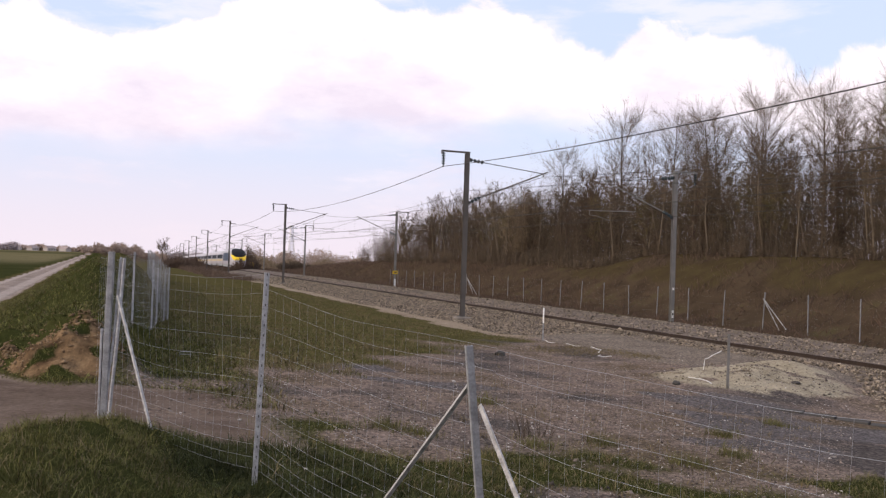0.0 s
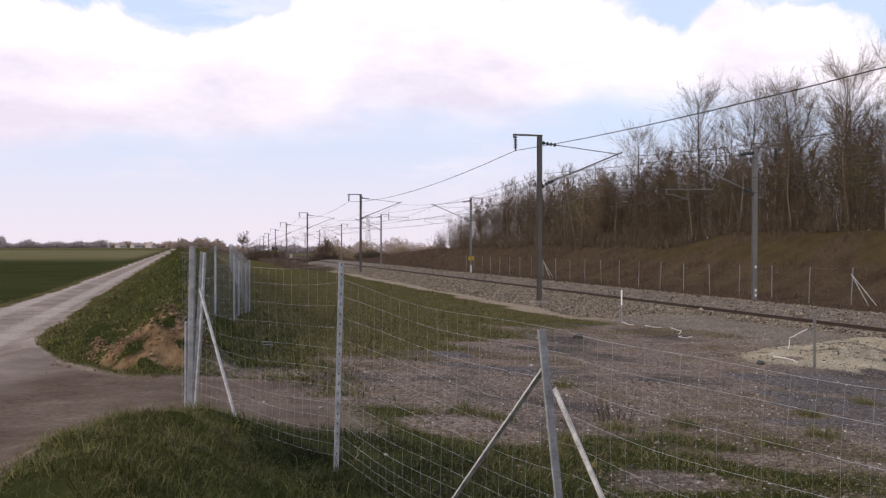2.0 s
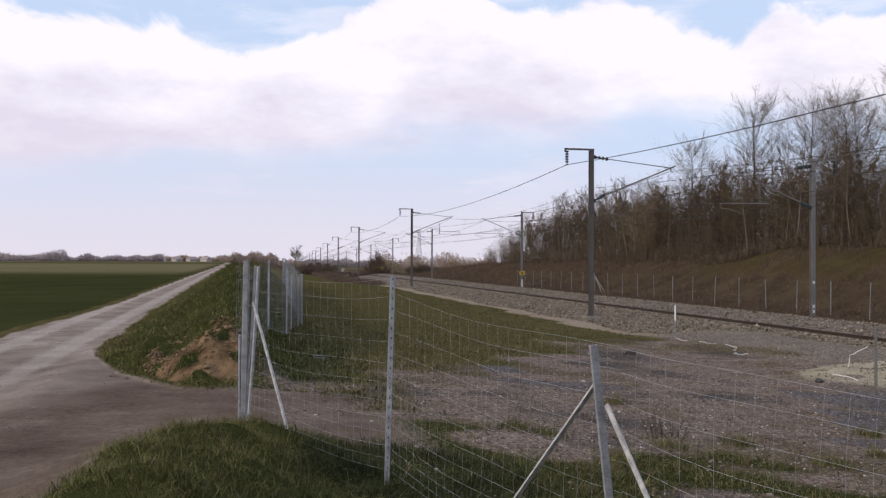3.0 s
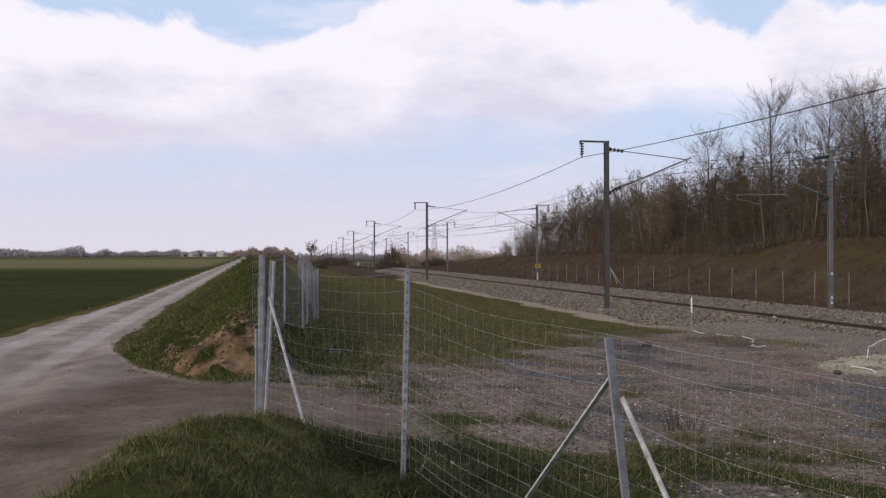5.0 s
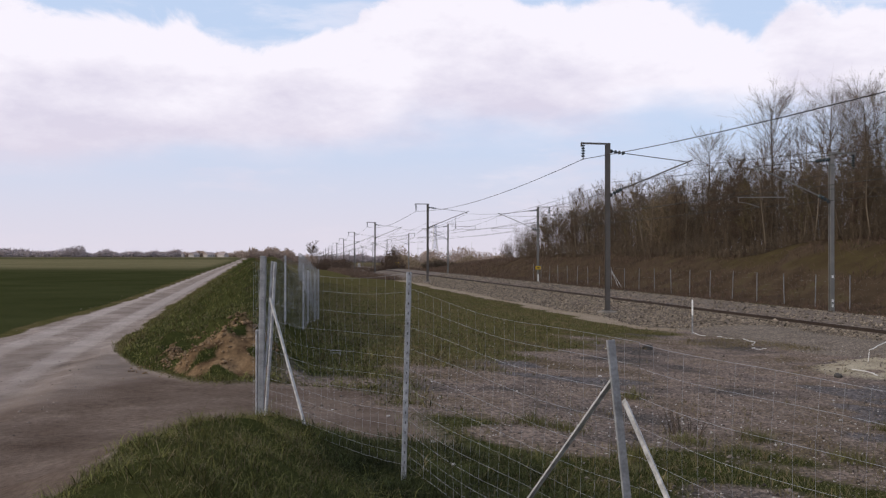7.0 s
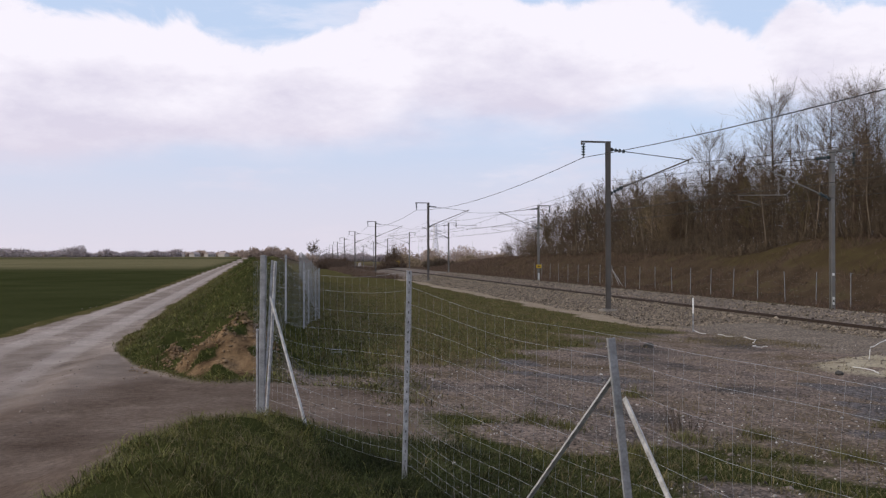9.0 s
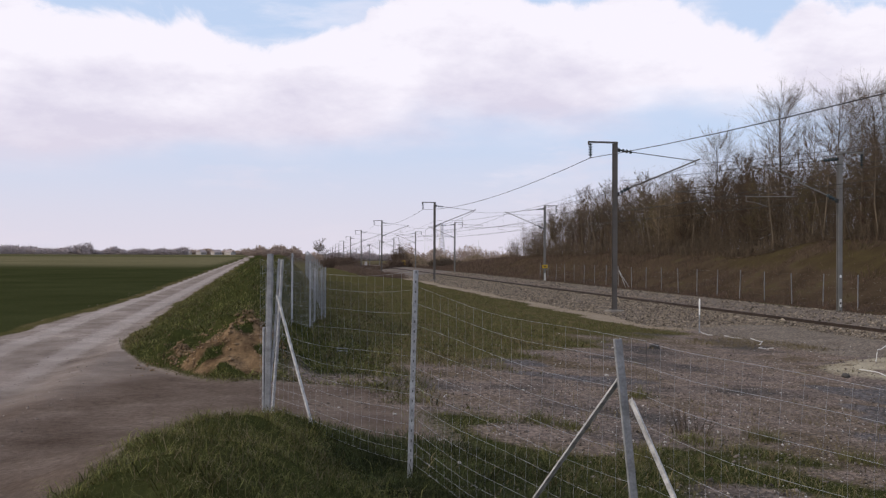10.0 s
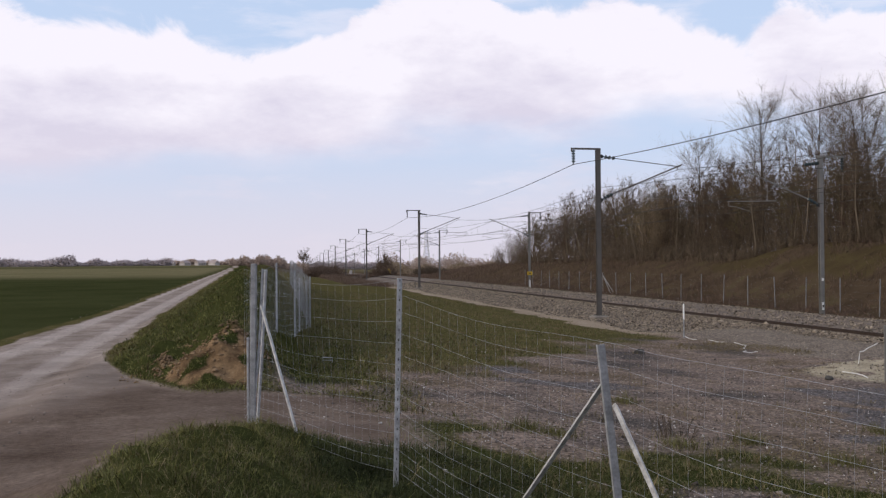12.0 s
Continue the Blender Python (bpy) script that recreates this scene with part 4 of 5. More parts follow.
def tree_geo(seed, h, spread, low=0.3, limbs=26, lean=0.06, up=0.9, twigs=8, fine=5, wiggle=0.012, r_trunk=0.013, twig_r=0.011, dev=0.55, l2a=0.2, l2b=0.5, topw=0.25, rise=0.55, oval=False):
    """A bare tree: (trunk and limbs, crown of twigs)."""
    rng = np.random.default_rng(seed)
    t = np.linspace(0, 1, 9)
    ax = np.stack([h * lean * t * rng.normal(1, 0.3) + h * wiggle * np.cumsum(rng.normal(0, 1, 9)), h * wiggle * np.cumsum(rng.normal(0, 1, 9)), h * t], -1)
    ax[0] = (0, 0, -0.3)
    rad = h * r_trunk * (1 - t) ** 0.8 + 0.012
    trunk = [tube([tuple(p) for p in ax], list(rad), 6)]
    tv, tf = trunk[0]
    tl, ts = np.concatenate([np.array(f) for f in tf]), np.array([len(f) for f in tf])
    geos_t = [(np.array(tv), tl, ts)]
    u = low + (0.97 - low) * rng.random(limbs) ** 0.85
    p = np.stack([np.interp(u, t, ax[:, i]) for i in range(3)], -1)
    az = rng.uniform(0, 2 * np.pi, limbs)
    full = np.sin(np.pi * ((1 - u) / (1 - low)) ** 0.8) if oval else 1 - u
    length = spread * h * (topw + (1 - topw) * full) * rng.uniform(0.6, 1.2, limbs)
    d = unit(np.stack([np.cos(az), np.sin(az), up * rng.uniform(0.6, 1.5, limbs)], -1))
    mid = p + d * length[:, None] * 0.5
    d2 = unit(d + np.array([0, 0, rise]) + rng.normal(0, 0.15, d.shape))
    end = mid + d2 * length[:, None] * 0.55
    r0 = np.interp(u, t, rad) * 0.36
    geos_t += [spikes(p, mid, r0, r0 * 0.6), spikes(mid, end, r0 * 0.6, r0 * 0.2 + 0.006)]
    # secondary branches and twigs
    i = np.repeat(np.arange(limbs), twigs)
    w = rng.uniform(0.2, 1.0, len(i))
    q = np.where(w[:, None] < 0.5, p[i] + (mid - p)[i] * (w * 2)[:, None], mid[i] + (end - mid)[i] * (w * 2 - 1)[:, None])
    e = unit(np.where(w[:, None] < 0.5, d[i], d2[i]) + rng.normal(0, dev, (len(i), 3)) + np.array([0, 0, 0.25]))
    l2 = length[i] * rng.uniform(l2a, l2b, len(i)) * (1.15 - 0.5 * w)
    q2 = q + e * l2[:, None]
    r2 = np.full(len(i), twig_r * 1.25)
    geos_c = [spikes(q, q2, r2, r2 * 0.5)]
    j = np.repeat(np.arange(len(q)), fine)
    w = rng.uniform(0.1, 1.0, len(j))
    a = q[j] + (q2 - q)[j] * w[:, None]
    b = a + unit(e[j] + rng.normal(0, 0.6, (len(j), 3)) + np.array([0, 0, 0.3])) * (l2[j] * rng.uniform(0.35, 0.8, len(j)))[:, None]
    geos_c.append(spikes(a, b, np.full(len(j), twig_r * 0.8)))
    return merged(*geos_t), merged(*geos_c)


def bush_geo(seed, h, w, stems=40, twigs=14, twig_r=0.012):
    """A bare shrub: stems that fan out from the ground, with many twigs."""
    rng = np.random.default_rng(seed)
    az, tilt = rng.uniform(0, 6.283, stems), rng.random(stems) ** 0.7
    p = np.stack([np.cos(az) * w * 0.18 * tilt, np.sin(az) * w * 0.18 * tilt, np.full(stems, -0.15)], -1)
    top = np.stack([np.cos(az) * w * 0.5 * tilt, np.sin(az) * w * 0.5 * tilt, h * (1 - 0.45 * tilt ** 2) * rng.uniform(0.6, 1.05, stems)], -1)
    g = [spikes(p, top, np.full(stems, twig_r * 2.4), np.full(stems, twig_r * 0.6))]
    j = np.repeat(np.arange(stems), twigs)
    u = rng.uniform(0.15, 1, len(j))
    a = p[j] + (top - p)[j] * u[:, None]
    b = a + unit(unit(top - p)[j] + rng.normal(0, 0.7, (len(j), 3)) + np.array([0, 0, 0.2])) * (h * rng.uniform(0.12, 0.32, len(j)))[:, None]
    g.append(spikes(a, b, np.full(len(j), twig_r)))
    k = np.repeat(np.arange(len(j)), 3)
    a2 = a[k] + (b - a)[k] * rng.uniform(0.3, 1, len(k))[:, None]
    b2 = a2 + unit(rng.normal(0, 1, (len(k), 3)) + np.array([0, 0, 0.4])) * (h * rng.uniform(0.06, 0.16, len(k)))[:, None]
    g.append(spikes(a2, b2, np.full(len(k), twig_r * 0.8)))
    return merged(*g)


def make_tree(name, seed, label, mats, group, **kw):
    t = thing(name, None, label, "tree", group)
    g, c = tree_geo(seed, **kw)
    part("trunk", fast_mesh("trunk", *g, M[mats[0]]), M[mats[0]], t)
    part("crown", fast_mesh("crown", *c, M[mats[1]]), M[mats[1]], t, "crown of bare twigs")
    return t


def build_wood():
    rng = random.Random(5)
    G = "trees of the wood"
    kinds = {
        "slim": [make_tree("bare_tree", 10 + i, "slim bare tree with pale trunk at the edge of the wood", ("pale_bark" if i < 3 else "bark", "twig"), G, h=11.0, spread=0.24, low=0.42, limbs=26, lean=-0.02, up=1.1, wiggle=0.006, twigs=6, fine=5, r_trunk=0.0065, twig_r=0.0075, dev=0.42, l2a=0.25, l2b=0.6, topw=0.4) for i in range(4)],
        "round": [make_tree("bare_tree", 30 + i, "bare tree with a wide rounded crown of fine branches", ("bark", "fine_twig"), G, h=13.4, spread=0.31, low=0.30, limbs=76, up=0.9, twigs=9, fine=5, lean=0.012, wiggle=0.006, r_trunk=0.009, twig_r=0.0058, dev=0.40, l2a=0.3, l2b=0.7, topw=0.27, rise=0.16, oval=True) for i in range(3)],
        "low": [make_tree("bare_tree", 50 + i, "low dense brown tree in the wood", ("bark", ("dark_twig", "red_twig", "olive_twig", "dark_twig")[i]), G, h=8.5, spread=0.33, low=0.06, limbs=36, up=1.0, twigs=7, fine=5, r_trunk=0.005, twig_r=0.0105, dev=0.5, l2a=0.35, l2b=0.85, topw=0.28, rise=0.3) for i in range(4)],
    }
    used = set()

    def put(kind, s, n, k):
        src = rng.choice(kinds[kind])
        x, y, _ = rail_point(s, n)
        tip = (rng.uniform(-2, 2), rng.uniform(-2, 2)) if kind == "round" else (rng.uniform(-5, 5), rng.uniform(-12, 4) if kind == "slim" else rng.uniform(-5, 5))
        m = pose(x, y, float(ground_z(x, y)), *tip) @ pose(0, 0, 0, 0, 0, rng.uniform(0, 360))
        if src not in used:
            used.add(src)
            ob = src
            ob.matrix_world = m
        else:
            ob = copy_thing(src, m)
        ob.scale = (k, k, k)

    # the tall trees that stand over the wood
    for s, n, k in ((80.5, 47.5, 1.10), (93, 47, 0.90), (90, 52, 0.82), (73.5, 49, 1.0), (70, 52, 0.95), (77, 54, 0.92), (67, 48, 0.92), (63, 51, 0.95), (60, 48, 0.9), (57, 53, 0.92), (53, 48, 0.88), (50, 52, 0.9), (46, 49, 0.84), (43, 52, 0.84), (39, 49, 0.8), (125, 50, 0.72), (138, 49, 0.66)):
        put("round", s, n, k)
    s = 36.0
    while s < 157:
        hgt = np.interp(s, [36, 50, 70, 92, 100, 150, 215], [0.82, 0.88, 0.97, 0.96, 0.93, 0.90, 0.8])
        if rng.random() < 0.62:
            put("slim", s + rng.uniform(-1, 1), rng.uniform(43.2, 46.5), hgt * rng.uniform(0.7, 1.0))
        put("low", s + rng.uniform(-1.2, 1.2), rng.uniform(45, 49), hgt * rng.uniform(0.72, 1.05))
        put("low", s + rng.uniform(-1.5, 1.5), rng.uniform(49, 57), hgt * rng.uniform(1.0, 1.4))
        if rng.random() < 0.6:
            put("slim", s + rng.uniform(-1.5, 1.5), rng.uniform(52, 62), hgt * rng.uniform(0.9, 1.2))
        s += 1.9 if s < 110 else 2.4
    # understorey: a tangle of saplings
    r = np.random.default_rng(8)
    k = 6600
    s = 30 + 130 * r.random(k) ** 1.1
    n = r.uniform(44, 74, k)
    m = n + bend(s)
    x, y = -math.sin(A_RAIL) * s + math.cos(A_RAIL) * m, math.cos(A_RAIL) * s + math.sin(A_RAIL) * m
    z = ground_z(x, y)
    hgt = np.interp(s, [30, 60, 92, 104, 145, 160], [9.4, 10.4, 10.6, 10.0, 9.4, 7.0]) * r.uniform(0.55, 1.08, k)
    p = np.stack([x, y, z - 0.1], -1)
    q = p + np.stack([r.normal(0, 0.09, k) * hgt, r.normal(0, 0.09, k) * hgt, hgt], -1)
    j = np.repeat(np.arange(k), 24)
    u = r.uniform(0.12, 0.97, len(j))
    a = p[j] + (q - p)[j] * u[:, None]
    b = a + unit(np.stack([r.normal(0, 1, len(j)), r.normal(0, 1, len(j)), r.uniform(-0.2, 1.3, len(j))], -1)) * r.uniform(0.4, 1.6, len(j))[:, None]
    geo = merged(spikes(p, q, np.full(k, 0.015)), spikes(a, b, np.full(len(j), 0.0135)))
    tagged(new("thicket", fast_mesh("thicket", *geo, M["dark_twig"])), "dense brown tangle of bare saplings under the trees", "thicket", kind="stuff")
    k = 1700
    s = 30 + 128 * r.random(k) ** 1.15
    m = r.uniform(42.0, 46.5, k) + 1.8 * (s < 72) + bend(s)
    x, y = -math.sin(A_RAIL) * s + math.cos(A_RAIL) * m, math.cos(A_RAIL) * s + math.sin(A_RAIL) * m
    hgt = (2.0 + 1.3 * wob(x, y, 4.0, 6)) * r.uniform(0.5, 1.1, k) * (1 - 0.55 * zones(x, y)["crest"])
    p = np.stack([x, y, ground_z(x, y) - 0.1], -1)
    q = p + np.stack([r.normal(0, 0.16, k) * hgt, r.normal(0, 0.16, k) * hgt, hgt], -1)
    j = np.repeat(np.arange(k), 26)
    u = r.uniform(0.1, 1, len(j))
    a = p[j] + (q - p)[j] * u[:, None]
    b = a + unit(np.stack([r.normal(0, 1, len(j)), r.normal(0, 1, len(j)), r.uniform(0.2, 1.8, len(j))], -1)) * r.uniform(0.2, 0.6, len(j))[:, None]
    geo = merged(spikes(p, q, np.full(k, 0.025)), spikes(a, b, np.full(len(j), 0.014)))
    tagged(new("edge_thicket", fast_mesh("edge_thicket", *geo, M["dark_twig"])), "grey-brown bare shrubs along the edge of the wood", "thicket", kind="stuff")
    # brambles and dead growth on the slope
    k = 42000
    s, n = 8 + 230 * r.random(k) ** 1.2, 30.3 + 16 * r.random(k)
    m = n + bend(s)
    x, y = -math.sin(A_RAIL) * s + math.cos(A_RAIL) * m, math.cos(A_RAIL) * s + math.sin(A_RAIL) * m
    keep = (wob(x, y, 2.2, 3) + r.normal(0, 0.5, k) > -0.1) & (r.random(k) > 0.8 * zones(x, y)["crest"])
    x, y, n = x[keep], y[keep], n[keep]
    p = np.stack([x, y, ground_z(x, y) - 0.03], -1)
    hh = r.uniform(0.25, 0.75, len(x)) * (0.75 + 0.5 * wob(x, y, 3.0, 9))
    q = p + np.stack([r.normal(0, 0.28, len(x)), r.normal(0, 0.28, len(x)), hh], -1)
    tagged(new("brambles", fast_mesh("brambles", *spikes(p, q, np.full(len(x), 0.024)), M["red_twig"])), "reddish brown brambles and dead stalks on the slope", "brambles", kind="stuff")


build_wood()


def bush(name, x, y, h, w, mat, label, seed, stems=40, twigs=14, twig_r=0.014):
    ob = new(name, fast_mesh(name, *bush_geo(seed, h, w, stems, twigs, twig_r), M[mat]))
    ob.location = (x, y, float(ground_z(x, y)))
    return tagged(ob, label, "bush", "bushes by the line")


def build_bushes():
    def at(px, dist):
        return (px - 784) / 1607 * dist, dist
    rng = random.Random(3)
    B = "bare brown bush beside the railway line"
    # rounded bush and low scrub by the track
    x, y = at(697, 215)
    bush("bush", x, y, 5.4, 4.6, "twig", "rounded bare bush beside the track", 1, 60, 14, 0.022)
    for i, (px, dist, h, w) in enumerate([(686, 175, 2.6, 4.0), (698, 178, 2.4, 4.5), (672, 168, 1.3, 4.0), (658, 165, 0.9, 3.0), (707, 190, 2.4, 4.0), (645, 200, 0.9, 4.0), (655, 215, 0.8, 4), (634, 215, 0.8, 5), (612, 230, 2.6, 4), (600, 225, 2.6, 5)]):
        x, y = at(px, dist)
        bush("bush", x, y, h, w, "hedge_twig", "low reddish brown scrub beside the track", 40 + i, 46, 12, 0.03)
    # red hedge past the end of the bank
    for i in range(9):
        x, y = at(572 + i * 5.5, 165 + 6 * i)
        bush("hedge_shrub", x, y, rng.uniform(1.5, 2.7), 5, "hedge_twig", "reddish bare hedge shrub past the grass bank", 60 + i, 46, 12, 0.03)
    x, y = at(553, 170)
    t = make_tree("small_bare_tree", 91, "small lone bare tree behind the bank", ("bark", "twig"), "", h=4.4, spread=0.62, low=0.3, limbs=34, up=0.7, twigs=8, fine=5, twig_r=0.018, topw=0.4)
    t.location = (x, y, float(ground_z(x, y)) - 0.1)
    # trees at the far end of the wood
    for i, (px, dist, h, w) in enumerate([(903, 190, 4.4, 4.5), (920, 186, 7.0, 6.5), (936, 182, 6.0, 5), (950, 178, 6.5, 5)]):
        x, y = at(px, dist)
        bush("bush", x, y, h, w, "fine_twig", "tall rounded bare bush at the end of the wood", 80 + i, 32, 12, 0.014)
    x, y, _ = rail_point(101, 46.5)
    bush("bush", x, y, 8.0, 6.5, "tan_twig", "tall orange-brown bush at the edge of the wood", 110, 60, 16, 0.02)
    for i, (px, dist, h, w) in enumerate([(775, 230, 2.2, 8), (765, 235, 1.8, 6), (788, 228, 1.6, 6)]):
        x, y = at(px, dist)
        bush("bush", x, y, h, w, "bark", B, 95 + i, 50, 14, 0.04)


build_bushes()


def line_scrub(name, k, s0, s1, n0, n1, h, mat, label, seed):
    """Low dead growth along the line, thin sticks in uneven drifts."""
    r = np.random.default_rng(seed)
    s, n = r.uniform(s0, s1, k), r.uniform(n0, n1, k)
    m = n + bend(s)
    x, y = -math.sin(A_RAIL) * s + math.cos(A_RAIL) * m, math.cos(A_RAIL) * s + math.sin(A_RAIL) * m
    d = wob(x, y, 5.0, seed)
    ok = d + r.normal(0, 0.35, k) > -0.1
    x, y, d = x[ok], y[ok], d[ok]
    p = np.stack([x, y, ground_z(x, y) - 0.05], -1)
    hh = h * (0.6 + 0.6 * np.clip(d, 0, 1)) * r.uniform(0.4, 1.1, len(x))
    q = p + np.stack([r.normal(0, 0.3, len(x)) * hh, r.normal(0, 0.3, len(x)) * hh, hh], -1)
    j = np.repeat(np.arange(len(x)), 4)
    a = p[j] + (q - p)[j] * r.uniform(0.2, 1, len(j))[:, None]
    b = a + unit(r.normal(0, 1, (len(j), 3)) + np.array([0, 0, 0.5])) * (h * r.uniform(0.15, 0.4, len(j)))[:, None]
    geo = merged(spikes(p, q, np.full(len(x), 0.03)), spikes(a, b, np.full(len(j), 0.022)))
    return tagged(new(name, fast_mesh(name, *geo, M[mat])), label, "scrub", kind="stuff")


line_scrub("line_scrub", 7000, 104, 250, 9.0, 15.0, 0.85, "hedge_twig", "low reddish dead scrub beside the near track", 3)
line_scrub("far_line_scrub", 7000, 95, 270, 31.0, 52.0, 0.8, "hedge_twig", "rough brown scrub beyond the far track", 5)


def far_growth(name, px0, px1, dist, h0, h1, mat, label, seed, z_at=None, count=2400, depth=60):
    """Distant woods: very many small clumps of twigs, uneven along the top."""
    r = np.random.default_rng(seed)
    px = r.uniform(px0, px1, count)
    dd = dist + r.uniform(0, depth, count)
    x, y = (px - 784) / 1607 * dd, dd
    z0 = ground_z(x, y) if z_at is None else np.full(count, z_at)
    prof = h0 + (h1 - h0) * np.clip(0.5 + 0.75 * wob(px, px * 0.37, (px1 - px0) / 14, seed), 0, 1)
    k = 7
    j = np.repeat(np.arange(count), k)
    zz = z0[j] + (prof * r.uniform(0.45, 1.05, count))[j] * r.random(len(j)) ** 0.8
    c = np.stack([x[j] + r.normal(0, dist * 0.0012, len(j)), y[j] + r.normal(0, 2, len(j)), zz], -1)
    e = c + unit(r.normal(0, 1, c.shape) + np.array([0, 0, 0.8])) * (dist * 0.0022 * r.uniform(0.6, 1.6, len(j)))[:, None]
    ob = new(name, fast_mesh(name, *spikes(c, e, np.full(len(j), dist * 0.00045)), M[mat]))
    return tagged(ob, label, "distant trees", kind="stuff")


def build_distance():
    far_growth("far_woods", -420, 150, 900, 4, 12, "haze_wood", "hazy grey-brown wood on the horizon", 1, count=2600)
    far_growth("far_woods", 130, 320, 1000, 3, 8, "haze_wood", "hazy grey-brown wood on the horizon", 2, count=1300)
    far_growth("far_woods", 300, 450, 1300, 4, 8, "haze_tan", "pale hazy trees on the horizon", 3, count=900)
    far_growth("far_woods", 425, 560, 700, 4, 9, "haze_tan", "hazy pale tan copse behind the bank", 4, count=1100)
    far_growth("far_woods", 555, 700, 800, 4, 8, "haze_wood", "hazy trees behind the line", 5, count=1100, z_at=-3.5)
    far_growth("far_scrub", 700, 905, 420, 8, 12.5, "haze_tan", "hazy pale tan scrub beyond the tracks", 6, count=1800, z_at=-5.5, depth=80)
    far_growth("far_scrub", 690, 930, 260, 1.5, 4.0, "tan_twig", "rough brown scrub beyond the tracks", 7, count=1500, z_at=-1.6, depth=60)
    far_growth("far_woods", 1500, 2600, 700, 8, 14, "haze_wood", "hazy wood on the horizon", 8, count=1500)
    # houses on the horizon
    rng = random.Random(12)
    src = None
    for i, px in enumerate((205, 232, 268, 296, 318, 345, 372, 396, 757)):
        dist = 1150 if px < 600 else 900
        x = (px - 784) / 1607 * dist
        z = float(ground_z(x, dist)) if px < 600 else 0.3
        m = pose(x, dist, z, 0, 0, rng.uniform(0, 180))
        if src is None:
            src = thing("house", m, "pale rendered house with haze-greyed clay roof on the horizon", "house", "houses on the horizon")
            part("wall", box(-6, 6, -4, 4, -9, 3.2, 0.0), M["stone_wall"], src)
            part("roof", ([(-6.4, -4.4, 3.1), (6.4, -4.4, 3.1), (6.4, 4.4, 3.1), (-6.4, 4.4, 3.1), (-6.4, 0, 6.2), (6.4, 0, 6.2)], [(0, 1, 5, 4), (2, 3, 4, 5), (0, 4, 3), (1, 2, 5), (0, 3, 2, 1)]), M["roof"], src)
            part("chimney", box(2, 2.8, -0.5, 0.5, 5.4, 7.0), M["roof"], src)
            for k in (-3.5, 0.0, 3.5):
                part("window", box(k - 0.6, k + 0.6, -4.03, -4.004, 0.9, 2.3), M["black"], src)
        else:
            copy_thing(src, m)
    # lattice tower and gantries of a substation
    D = 1000.0
    x0 = (771 - 784) / 1607 * D
    tower = thing("lattice_tower", pose(x0, D, -2.0, 0, 0, 12), "hazy pale grey lattice power tower on the horizon", "tower")
    H = 39.0
    wid = lambda z: 4.2 - 2.7 * min(1, z / 26)
    lat = []
    for a, b in ((-1, -1), (1, -1), (1, 1), (-1, 1)):
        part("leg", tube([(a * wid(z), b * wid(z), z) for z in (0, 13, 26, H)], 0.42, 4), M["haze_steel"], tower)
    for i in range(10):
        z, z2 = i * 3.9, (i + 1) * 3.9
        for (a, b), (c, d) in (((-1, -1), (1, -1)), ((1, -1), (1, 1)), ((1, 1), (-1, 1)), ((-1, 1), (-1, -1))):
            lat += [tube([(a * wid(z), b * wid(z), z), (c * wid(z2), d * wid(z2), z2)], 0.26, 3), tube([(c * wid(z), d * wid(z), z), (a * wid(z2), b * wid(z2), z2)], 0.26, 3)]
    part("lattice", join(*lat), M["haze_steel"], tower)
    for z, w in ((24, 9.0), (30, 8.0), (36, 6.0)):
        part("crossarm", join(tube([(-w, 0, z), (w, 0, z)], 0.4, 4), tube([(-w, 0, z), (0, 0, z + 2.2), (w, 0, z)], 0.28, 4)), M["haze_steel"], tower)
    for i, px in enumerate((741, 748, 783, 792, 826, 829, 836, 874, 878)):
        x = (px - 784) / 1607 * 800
        g = thing("gantry_pole", pose(x, 800, -3.0), "thin hazy distant substation pole", "pole", "substation poles")
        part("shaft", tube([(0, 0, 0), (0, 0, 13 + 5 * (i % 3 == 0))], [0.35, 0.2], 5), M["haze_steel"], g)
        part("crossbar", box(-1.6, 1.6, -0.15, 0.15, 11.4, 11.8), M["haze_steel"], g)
    # white relay cabinets beside the far track
    for px, dist, w, h in ((620, 262, 1.2, 1.1), (637, 262, 0.7, 1.5)):
        x = (px - 784) / 1607 * dist
        z = float(ground_z(x, dist))
        c = thing("relay_cabinet", pose(x, dist, z, 0, 0, 10), "white lineside relay cabinet", "cabinet", "lineside cabinets")
        part("body", box(-w / 2, w / 2, -0.4, 0.4, 0, h, 0.03), M["stone_wall"], c)
        part("door", box(-w / 2 + 0.1, w / 2 - 0.1, -0.425, -0.404, 0.2, h - 0.2), M["stone_wall"], c)


build_distance()


